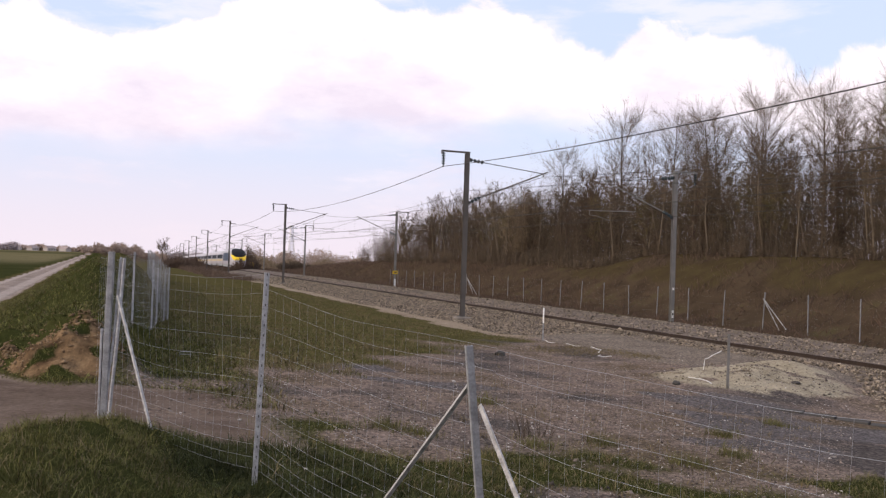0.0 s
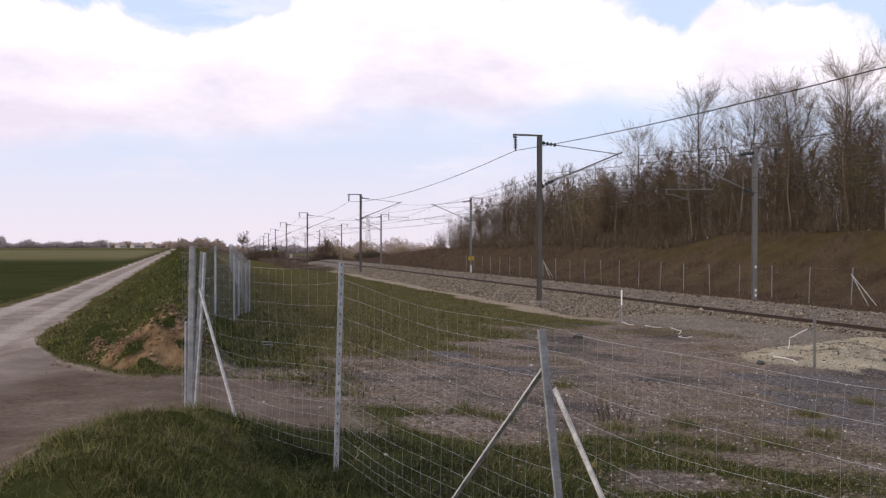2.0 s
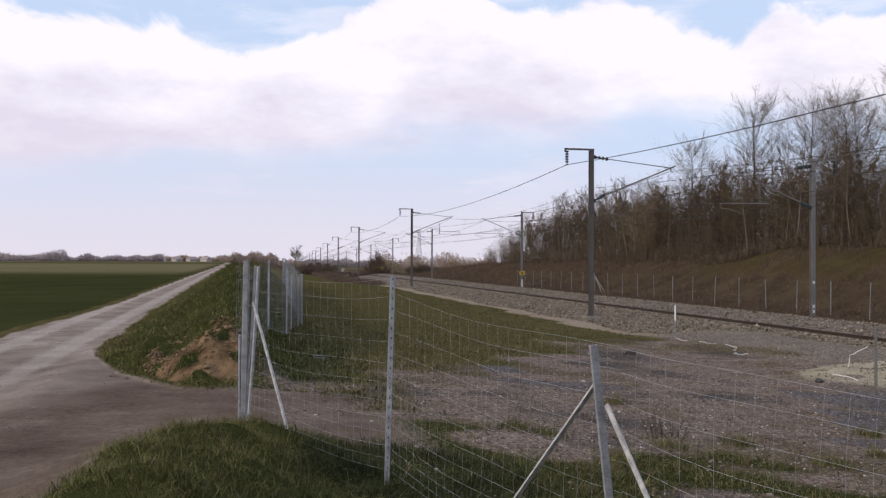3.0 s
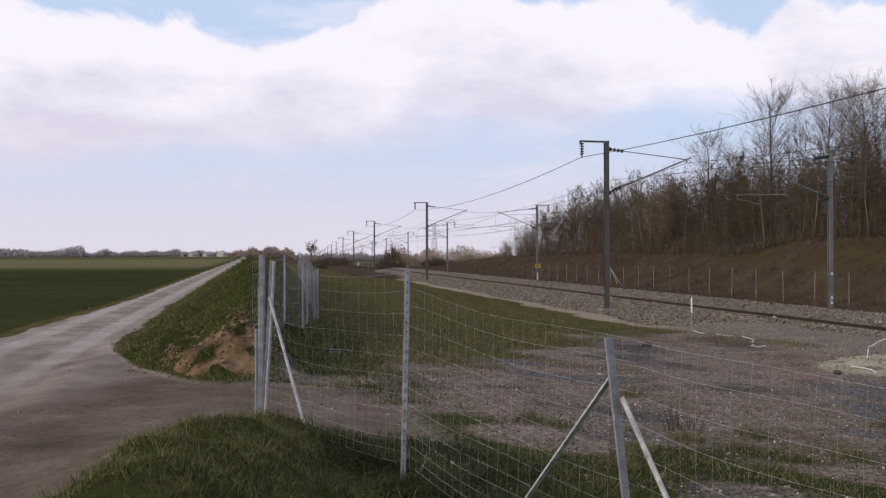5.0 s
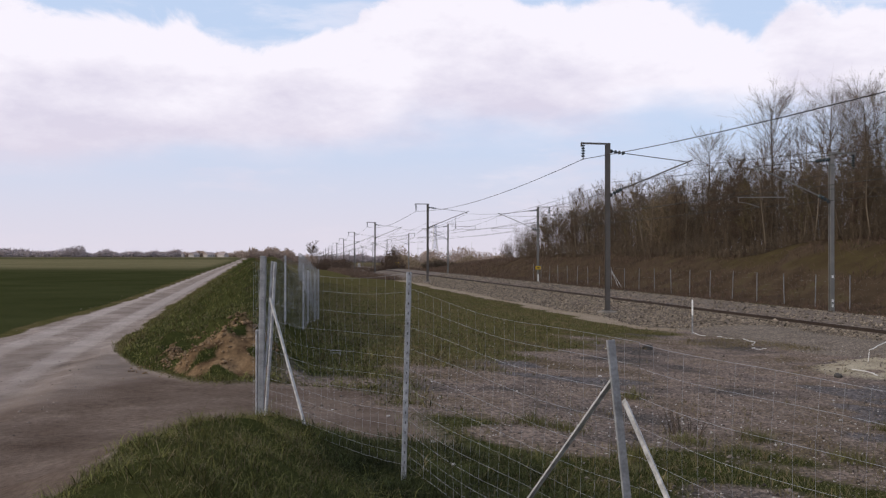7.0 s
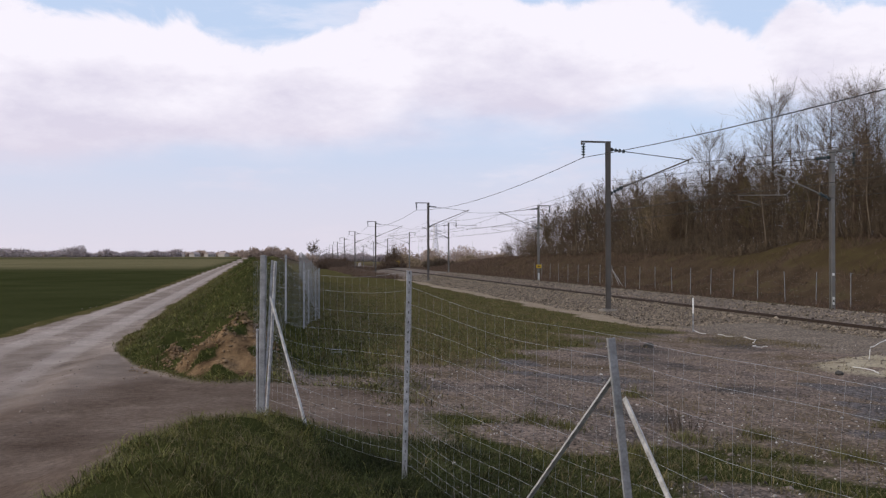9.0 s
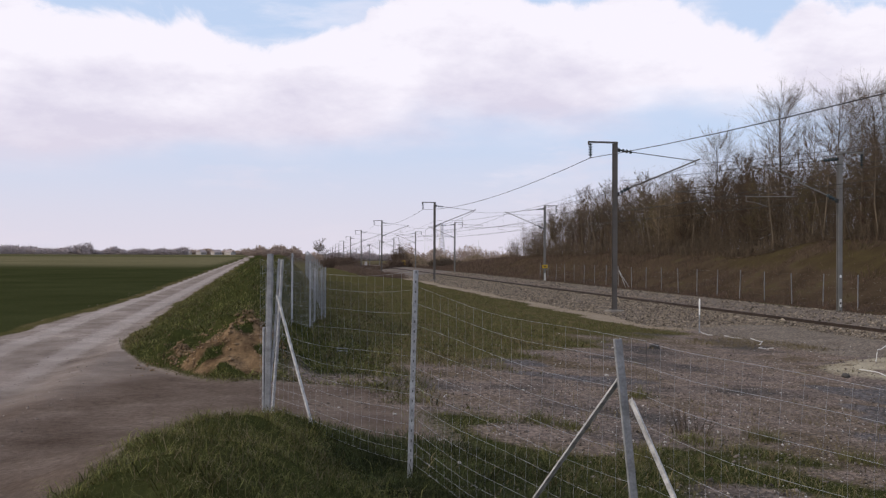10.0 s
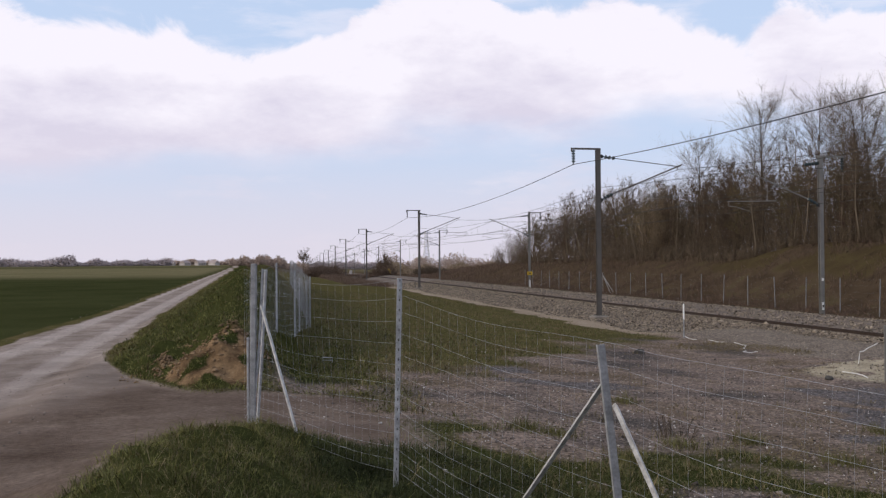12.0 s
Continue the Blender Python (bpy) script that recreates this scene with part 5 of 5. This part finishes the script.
# ---- grass, pebbles, soil ----
def blades(name, k, pick, length, width, mat, label, spread=0.35, seed=1):
    r = np.random.default_rng(seed)
    x, y = pick(r, k)
    k = len(x)
    z = ground_z(x, y)
    a = r.uniform(0, 6.283, k)
    L = length * np.exp(r.normal(0, 0.35, k)) * np.clip(1 + 0.6 * wob(x, y, 0.11, 4) + 0.5 * wob(x, y, 0.32, 9), 0.3, 2.1)
    dx, dy = r.normal(0, spread, k) * L, r.normal(0, spread, k) * L
    w = width * r.uniform(0.6, 1.3, k)
    ca, sa = np.cos(a) * w, np.sin(a) * w
    p = np.stack([x, y, z - 0.01], -1)
    side = np.stack([ca, sa, np.zeros(k)], -1)
    mid = p + np.stack([dx * 0.35, dy * 0.35, L * 0.6], -1)
    tip = p + np.stack([dx * 1.3, dy * 1.3, L * (1 - 0.25 * np.hypot(dx, dy) / (L + 1e-6))], -1)
    v = np.stack([p - side, p + side, mid + side * 0.7, mid - side * 0.7, tip], 1).reshape(-1, 3)
    o = (np.arange(k) * 5)[:, None]
    loops = np.concatenate([o + np.array([[0, 1, 2, 3]]), o + np.array([[3, 2, 4]])], 1).reshape(-1)
    sizes = np.tile([4, 3], k)
    ob = new(name, fast_mesh(name, v, loops, sizes, M[mat]))
    return tagged(ob, label, "grass", kind="stuff")


def only_grass(x, y, r, bare=("road", "dirt", "gravel", "sand", "soil", "field", "rough")):
    z = zones(x, y)
    w = np.zeros_like(x)
    for key in bare:
        w = np.maximum(w, z[key])
    return r.random(len(x)) > w * 1.25


def pick_mound(r, k):
    y = -3 + 14 * r.random(k) ** 0.8
    x = r.uniform(-4.0, 2.6, k)
    ok = only_grass(x, y, r) & (r.random(k) < smooth(-3, 3, y)) & (x > -0.62 * np.maximum(y, 2) - 0.5 - 2 * r.random(k) ** 3) & (r.random(k) < 0.2 + 0.8 * smooth(-0.4, 0.4, wob(x, y, 0.3, 2) + 0.2)) & (r.random(k) > zones(x, y)["fence_dark"]) & (y + 2.0 * x < 7.9)
    return x[ok], y[ok]


def pick_bank(r, k):
    sr = 13.5 + 70 * r.random(k) ** 1.8
    nr = r.uniform(-2.9, 2.6, k)
    x, y = -math.sin(A_ROAD) * sr + math.cos(A_ROAD) * nr, math.cos(A_ROAD) * sr + math.sin(A_ROAD) * nr
    ok = only_grass(x, y, r)
    return x[ok], y[ok]


def pick_meadow(r, k):
    y = 12 + 60 * r.random(k) ** 1.6
    x = -0.2 * y + r.random(k) * (0.42 * y + 4)
    ok = only_grass(x, y, r) & (road_coords(x, y)[1] > 1.2) & (rail_coords(x, y)[1] < 16)
    return x[ok], y[ok]


def pick_tufts(r, k):
    """Tufts that come through the gravel."""
    c = 420
    cy = 8 + 20 * r.random(c) ** 1.7
    cx = r.uniform(-0.05, 0.62, c) * cy
    i = r.integers(0, c, k)
    x, y = cx[i] + r.normal(0, 0.10, k), cy[i] + r.normal(0, 0.10, k)
    ok = (rail_coords(x, y)[1] < 15) & (y + 2.0 * x > 7.9)
    return x[ok], y[ok]


def pick_clumps(r, k):
    c = np.array([(2.9, 10.72), (3.92, 11.24), (1.12, 11.3), (1.5, 11.0), (4.6, 10.2), (5.6, 11.0), (2.0, 9.6), (6.4, 13.0), (3.0, 14.5), (8.2, 14.6)])
    i = r.integers(0, len(c), k)
    return c[i, 0] + r.normal(0, 0.13, k), c[i, 1] + r.normal(0, 0.15, k)


def pick_yard_grass(r, k):
    y = r.uniform(5.5, 14, k)
    x = r.uniform(-1.2, 9, k)
    ok = only_grass(x, y, r) & (y + 2.0 * x > 7.5)
    return x[ok], y[ok]


def pick_fence_dark(r, k):
    y = r.uniform(3.5, 9.8, k)
    x = (7.4 - y) / 2 + r.uniform(-0.9, 1.7, k)
    ok = r.random(k) < zones(x, y)["fence_dark"]
    return x[ok], y[ok]


def pick_dry_patch(r, k):
    c = np.array([(9.2, 29.4), (9.9, 28.2), (8.9, 27.9), (8.0, 28.6), (10.4, 26.8), (-0.6, 17.6), (0.2, 17.9), (2.2, 24.4)])
    i = r.integers(0, len(c), k)
    return c[i, 0] + r.normal(0, 0.38, k), c[i, 1] + r.normal(0, 0.6, k)


def build_grass():
    # darker green blades over the dark band by the fence
    blades("nettles", 42000, pick_fence_dark, 0.085, 0.0032, "dark_blade", "dark green blades along the fence", 0.8, 21)
    blades("dry_patches", 5200, pick_dry_patch, 0.06, 0.007, "dry_grass", "rusty dry grass in patches on the gravel", 0.8, 22)
    blades("mound_grass", 150000, pick_mound, 0.068, 0.0026, "lush_grass", "short green grass on the low mound", 0.85, 1)
    blades("dry_mound_grass", 42000, pick_mound, 0.07, 0.0022, "dry_grass", "dry straw-coloured grass on the mound", 0.7, 2)
    blades("bank_grass", 74000, pick_bank, 0.06, 0.0065, "lush_grass", "green grass on the bank by the farm track", 0.9, 3)
    blades("dry_bank_grass", 9000, pick_bank, 0.06, 0.007, "dry_grass", "dry grass on the bank", 0.6, 4)
    blades("meadow_grass", 70000, pick_meadow, 0.065, 0.010, "grass", "short meadow grass beside the line", 0.8, 5)
    blades("dry_meadow_grass", 34000, pick_meadow, 0.075, 0.009, "dry_grass", "dry brown grass in the meadow", 0.6, 6)
    blades("yard_grass", 75000, pick_yard_grass, 0.055, 0.0034, "grass", "patches of grass in the gravel yard", 0.9, 7)
    blades("dry_yard_grass", 7000, pick_yard_grass, 0.08, 0.004, "dry_grass", "dry grass in the gravel yard", 0.7, 9)
    blades("weed_clumps", 3200, pick_clumps, 0.09, 0.0035, "grass", "green clumps of grass in the gravel", 0.45, 11)
    blades("grass_tufts", 5000, pick_tufts, 0.055, 0.005, "dry_grass", "dry tufts of grass through the gravel", 0.5, 8)


build_grass()


def pick_pebbles(k):
    y = 7 + 28 * RNG.random(k) ** 1.6
    x = RNG.uniform(-0.16, 0.66, k) * y
    w = zones(x, y)["gravel"]
    ok = (RNG.random(k) < w * 0.9 + 0.025) & (rail_coords(x, y)[1] < 16.4) & (road_coords(x, y)[1] > 0.0) & (y + 2.0 * x > 7.6)
    return x[ok], y[ok], ground_z(x[ok], y[ok])


stones(42000, pick_pebbles, 0.013, "yard_pebbles", M["pebble"], "grey and pinkish loose pebbles of the yard", "pebbles", 0.15)


stones(2600, pick_pebbles, 0.012, "pale_stones", M["white_stone"], "scattered pale stones in the yard", "stones", 0.2)


def pick_heap(k):
    x, y = SAND[0] + RNG.normal(0.5, 1.3, k), SAND[1] + RNG.normal(0.2, 1.0, k)
    return x, y, ground_z(x, y)


stones(700, pick_heap, 0.02, "heap_stones", M["pebble"], "grey stones scattered over the pale sand heap", "stones", 0.2)


def pick_soil(k):
    sr = RNG.normal(15.7, 0.6, k)
    nr = RNG.uniform(-2.0, 0.5, k)
    x, y = -math.sin(A_ROAD) * sr + math.cos(A_ROAD) * nr, math.cos(A_ROAD) * sr + math.sin(A_ROAD) * nr
    ok = RNG.random(k) < zones(x, y)["soil"] + 0.05
    return x[ok], y[ok], ground_z(x[ok], y[ok])


stones(3200, pick_soil, 0.026, "soil_clods", M["soil_clod"], "clods of bare yellow-brown soil on the bank", "soil", 0.1)


def pick_road(k):
    sr = 9 + 50 * RNG.random(k) ** 1.6
    nr = RNG.uniform(-6.2, -2.4, k)
    x, y = -math.sin(A_ROAD) * sr + math.cos(A_ROAD) * nr, math.cos(A_ROAD) * sr + math.sin(A_ROAD) * nr
    return x, y, ground_z(x, y)


stones(800, pick_road, 0.013, "track_stones", M["pebble"], "small loose stones on the farm track", "stones", 0.2)


# ---- small things in the yard ----
def on_ground(x, y, dz=0.0):
    return (x, y, float(ground_z(x, y)) + dz)


def crooked(pts, r):
    """A soft pipe that lies crooked, pressed half into the gravel here and there."""
    out = []
    for i, (a, b) in enumerate(zip(pts[:-1], pts[1:])):
        for k in range(4):
            p = Vector(a).lerp(Vector(b), k / 4)
            out.append((p.x + 0.05 * math.sin(7 * p.x + 3 * p.y), p.y, p.z + 0.02 * math.sin(5 * p.y + 2 * k)))
    return tube(out + [tuple(pts[-1])], r, 6)


def build_yard_things():
    x, y, z = on_ground(8.78, 31.88)
    m = thing("marker_post", None, "white-topped grey marker post beside the ballast", "post")
    part("shaft", tube([(x, y, z - 0.3), (x, y, z + 0.65)], 0.026, 8), M["steel"], m)
    part("cap", tube([(x, y, z + 0.65), (x, y, z + 1.17), (x, y, z + 1.20)], [0.029, 0.029, 0.015], 8), M["white"], m, "white painted top")
    m = thing("marker_post", None, "plain grey steel marker post beside the sand heap", "post")
    x, y, z = on_ground(9.46, 18.95)
    part("shaft", prism(h_profile(0.05, 0.04, 0.010), 0, 1.45), M["mast_pale"], m)
    m.matrix_world = pose(x, y, z - 0.25)
    pipes = [[(8.80, 31.8, 0.03), (8.95, 30.9, 0.03)], [(9.25, 30.4, 0.03), (9.55, 29.8, 0.03)], [(9.72, 29.2, 0.05), (9.66, 28.2, 0.07), (9.42, 27.5, 0.04)], [(9.32, 27.2, 0.03), (9.12, 26.7, 0.03), (9.50, 26.6, 0.03)],
             [(9.60, 20.5, 0.02), (9.70, 20.55, 0.28), (10.15, 20.7, 0.52)], [(9.05, 20.0, 0.05), (9.15, 19.1, 0.06)]]
    for p in pipes:
        ob = part("plastic_conduit", crooked([on_ground(a, b, c) for a, b, c in p], 0.0095), M["plastic"])
        tagged(ob, "white plastic conduit lying in the gravel", "conduit", "white conduits in the yard")
    # dark rubble and litter
    for a, b, w, mat, lab, cat in ((5.80, 25.7, 0.16, "under", "dark lump of rubble in the gravel", "rubble"), (8.41, 19.3, 0.09, "under", "dark lump of rubble in the gravel", "rubble"), (-0.66, 11.17, 0.026, "white_stone", "white stone in the gravel", "stone"), (-0.1, 9.71, 0.03, "white_stone", "white stone in the grass", "stone"), (0.11, 8.61, 0.024, "white_stone", "white stone in the grass", "stone"), (2.99, 17.2, 0.035, "white_stone", "white stone in the gravel", "stone"), (13.0, 22.6, 0.09, "under", "dark lump of rubble by the sand", "rubble"), (11.6, 19.8, 0.09, "under", "dark lump of rubble by the sand", "rubble")):
        bm = bmesh.new()
        bmesh.ops.create_icosphere(bm, subdivisions=2, radius=w)
        for v in bm.verts:
            v.co *= 1 + 0.35 * noise.noise(v.co * (3 / w) + Vector((a, b, 0)))
            v.co.z *= 0.6
        me = bpy.data.meshes.new(cat)
        bm.to_mesh(me)
        bm.free()
        me.materials.append(M[mat])
        ob = new(cat, me)
        ob.location = on_ground(a, b, w * 0.3)
        tagged(ob, lab, cat)
    # buried cable trough, its lids half covered by gravel
    tr = thing("cable_trough", None, "dark concrete cable trough with lids level with the gravel", "cable trough")
    a, b = Vector((9.45, 17.0)), Vector((13.1, 13.6))
    d = (b - a).normalized()
    turn = math.degrees(math.atan2(d.y, d.x))
    for i in range(9):
        c = a + d * (0.3 + 0.6 * i)
        x, y, z = on_ground(c.x, c.y)
        part("lid", moved(box(-0.29, 0.29, -0.16, 0.16, -0.06, 0.035, 0.008), pose(x, y, z, 0, 0, turn)), M["under"], tr)
    # yellow lineside sign
    x = (704 - 784) / 1607 * 185
    z = float(ground_z(x, 185.0))
    sg = thing("lineside_sign", pose(x, 185, z), "small yellow lineside sign on a post", "sign")
    part("post", tube([(0, 0, 0), (0, 0, 1.5)], 0.04, 6), M["steel"], sg)
    part("panel", box(-0.45, 0.45, -0.07, -0.045, 1.0, 1.9), M["yellow"], sg, "yellow panel")
    # dead sapling and weeds
    for i, (a, b, h) in enumerate(((2.95, 11.3, 0.46), (3.15, 11.5, 0.3))):
        ob = new("dead_weed", fast_mesh("dead_weed", *bush_geo(120 + i, h, h * 2.0, 8, 4, 0.0042), M["bark"]))
        ob.location = on_ground(a, b)
        tagged(ob, "dead leafless weed standing in the gravel", "weed", "dead weeds")
    # folded frame lying behind the fence
    x, y, z = on_ground(-2.1, 17.9)
    ob = part("metal_frame", join(tube([(x - 0.10, y, z), (x - 0.10, y, z + 0.10), (x + 0.10, y, z + 0.10), (x + 0.10, y, z)], 0.008, 5), tube([(x - 0.10, y, z + 0.05), (x + 0.10, y, z + 0.05)], 0.007, 5)), M["steel"])
    tagged(ob, "small pale metal frame lying in the grass", "frame")


build_yard_things()


# ---- train ----
TRAIN_S, TRAIN_V = 175.0, 93.0
CAR, POWER = 18.7, 22.15


def section(y, w, h0, h1, k=0.5, n=18):
    """A rounded body section at y: half width w, from h0 to h1."""
    pts = []
    for i in range(n):
        a = 2 * math.pi * (i + 0.5) / n
        c, s_ = math.cos(a), math.sin(a)
        px = w * math.copysign(abs(c) ** k, c)
        pz = (h0 + h1) / 2 + (h1 - h0) / 2 * math.copysign(abs(s_) ** k, s_)
        pts.append((px, y, pz))
    return pts


def loft(rings, caps=True):
    V, F, k = [], [], len(rings[0])
    for r in rings:
        V += r
    for i in range(len(rings) - 1):
        F += [(i * k + j, i * k + (j + 1) % k, (i + 1) * k + (j + 1) % k, (i + 1) * k + j) for j in range(k)]
    if caps:
        F += [tuple(range(k - 1, -1, -1)), tuple(range((len(rings) - 1) * k, len(rings) * k))]
    return V, F


def bogie(parent, y):
    g = [box(-1.1, -0.95, y - 1.6, y + 1.6, 0.42, 0.75, 0.03), box(0.95, 1.1, y - 1.6, y + 1.6, 0.42, 0.75, 0.03), box(-1.0, 1.0, y - 0.3, y + 0.3, 0.45, 0.8, 0.03)]
    b = part("bogie", join(*g), M["under"], parent, "dark dirty bogie frame")
    for yy in (y - 1.4, y + 1.4):
        for sx in (-1, 1):
            part("wheel", tube([(sx * 0.78, yy, 0.46), (sx * 0.68, yy, 0.46)], [0.46, 0.46], 20), M["rail"], b)


def build_power_car():
    """Local y points away from the nose, whose tip is at y = 0."""
    t = thing("train_power_car", None, "white high-speed train power car with yellow nose and dark windscreen", "train")
    rings = [section(0.0, 0.45, 0.75, 1.25, 0.7), section(0.25, 0.95, 0.5, 1.55, 0.6), section(0.9, 1.22, 0.35, 2.0, 0.55), section(1.9, 1.33, 0.3, 2.65, 0.5), section(3.2, 1.39, 0.3, 3.3, 0.45), section(4.8, 1.405, 0.3, 3.68, 0.42), section(6.5, 1.407, 0.3, 3.77, 0.40), section(POWER - 0.3, 1.407, 0.3, 3.77, 0.40)]
    part("body", loft(rings), M["train_white"], t, shade=True)
    # yellow wraps the upper nose below and beside the windscreen
    nose = [(0.30, 0.90, 1.46, 1.58, 0.6), (0.9, 1.22, 1.58, 2.0, 0.55), (1.9, 1.33, 1.74, 2.60, 0.5), (3.2, 1.39, 2.05, 2.75, 0.45), (4.2, 1.403, 2.45, 2.80, 0.42)]
    part("nose_cover", loft([section(y, w + 0.018, a, b + 0.018, k) for y, w, a, b, k in nose]), M["train_yellow"], t, "yellow nose cover", True)
    glass = [(1.15, 0.75, 1.95, 2.18, 0.7), (1.5, 1.08, 2.0, 2.42, 0.7), (2.2, 1.27, 2.1, 2.86, 0.65), (3.2, 1.33, 2.3, 3.36, 0.6), (4.8, 1.20, 2.6, 3.70, 0.6), (5.8, 0.95, 3.2, 3.78, 0.6)]
    part("windscreen", loft([section(y, w, a, b + 0.05, k) for y, w, a, b, k in glass]), M["black"], t, "dark curved windscreen", True)
    for sx in (-1, 1):
        part("tail_light", tube([(sx * 0.78, 0.18, 1.12), (sx * 0.78, 0.6, 1.12)], 0.1, 10), M["black"], t, "round lamp")
        part("side_band", join(box(sx * 1.412 - 0.004, sx * 1.412 + 0.004, 5.6, POWER - 0.4, 1.4, 3.05), box(sx * 1.418 - 0.003, sx * 1.418 + 0.003, 5.6, 9.4, 1.0, 3.2)), M["train_blue"], t, "dark blue side band")
        part("skirt", box(sx * 1.36 - 0.02, sx * 1.36 + 0.02, 1.2, POWER - 0.6, 0.22, 0.75), M["train_grey"], t, "grey skirt")
    part("coupler_cover", loft([section(-0.05, 0.3, 0.7, 1.05, 0.6), section(0.3, 0.5, 0.6, 1.15, 0.6)]), M["train_grey"], t, "grey coupler cover", True)
    pan = part("pantograph", join(box(-0.7, 0.7, 12.0, 13.6, 3.78, 3.9, 0.02), tube([(0, 13.2, 3.9), (0, 12.0, 4.6)], 0.05), tube([(0, 12.0, 4.6), (0, 13.0, 5.0)], 0.04)), M["under"], t, "raised pantograph")
    part("pan_head", join(tube([(-0.8, 13.0, 4.88), (-0.55, 13.0, 5.02), (0.55, 13.0, 5.02), (0.8, 13.0, 4.88)], 0.03)), M["under"], pan)
    part("roof_fairing", box(-0.9, 0.9, 8.0, POWER - 1.5, 3.70, 3.80, 0.04), M["train_grey"], t, "grey roof panels")
    for y in (4.2, 17.8):
        bogie(t, y)
    return t


def build_coach():
    t = thing("train_coach", None, "white and grey high-speed train coach with dark window band", "train", "coaches of the train")
    part("body", loft([section(0.15, 1.36, 0.5, 3.55, 0.4), section(0.4, 1.407, 0.45, 3.6, 0.38), section(CAR - 0.4, 1.407, 0.45, 3.6, 0.38), section(CAR - 0.15, 1.36, 0.5, 3.55, 0.4)]), M["train_white"], t, shade=True)
    for sx in (-1, 1):
        w = part("window_band", box(sx * 1.414 - 0.004, sx * 1.414 + 0.004, 1.6, CAR - 1.6, 1.85, 2.75), M["train_blue"], t, "dark blue window band")
        for i in range(8):
            y = 2.0 + i * 1.87
            part("window", box(sx * 1.421 - 0.003, sx * 1.421 + 0.003, y, y + 1.4, 1.95, 2.65), M["black"], w)
        part("skirt", box(sx * 1.36 - 0.02, sx * 1.36 + 0.02, 2.4, CAR - 2.4, 0.3, 0.8), M["train_grey"], t, "grey skirt")
        part("stripe", box(sx * 1.414 - 0.004, sx * 1.414 + 0.004, 0.6, CAR - 0.6, 1.45, 1.62), M["train_yellow"], t, "thin yellow stripe")
    part("gangway", box(-1.1, 1.1, CAR - 0.16, CAR + 0.16, 0.7, 3.4, 0.05), M["under"], t, "dark gangway bellows")
    bogie(t, 0.0)
    return t


def car_pose(s):
    x, y, z = rail_point(s, AXES[0])
    x2, y2, z2 = rail_point(s + 15, AXES[0])
    return pose(x, y, z + 0.002, math.degrees(math.atan2(z2 - z, 15)), 0, math.degrees(math.atan2(-(x2 - x), y2 - y)))


TRAIN = []


def build_train():
    p = build_power_car()
    p.matrix_world = car_pose(TRAIN_S)
    TRAIN.append((p, 0.0))
    c = build_coach()
    c.matrix_world = car_pose(TRAIN_S + POWER)
    TRAIN.append((c, POWER))
    for i in range(1, 14):
        TRAIN.append((copy_thing(c, car_pose(TRAIN_S + POWER + CAR * i)), POWER + CAR * i))


build_train()


def motions():
    """The train runs away along the near track."""
    for ob, off in TRAIN:
        walk(ob, [(t, car_pose(TRAIN_S + TRAIN_V * t + off)) for t in [i * 0.5 for i in range(25)]])


motions()
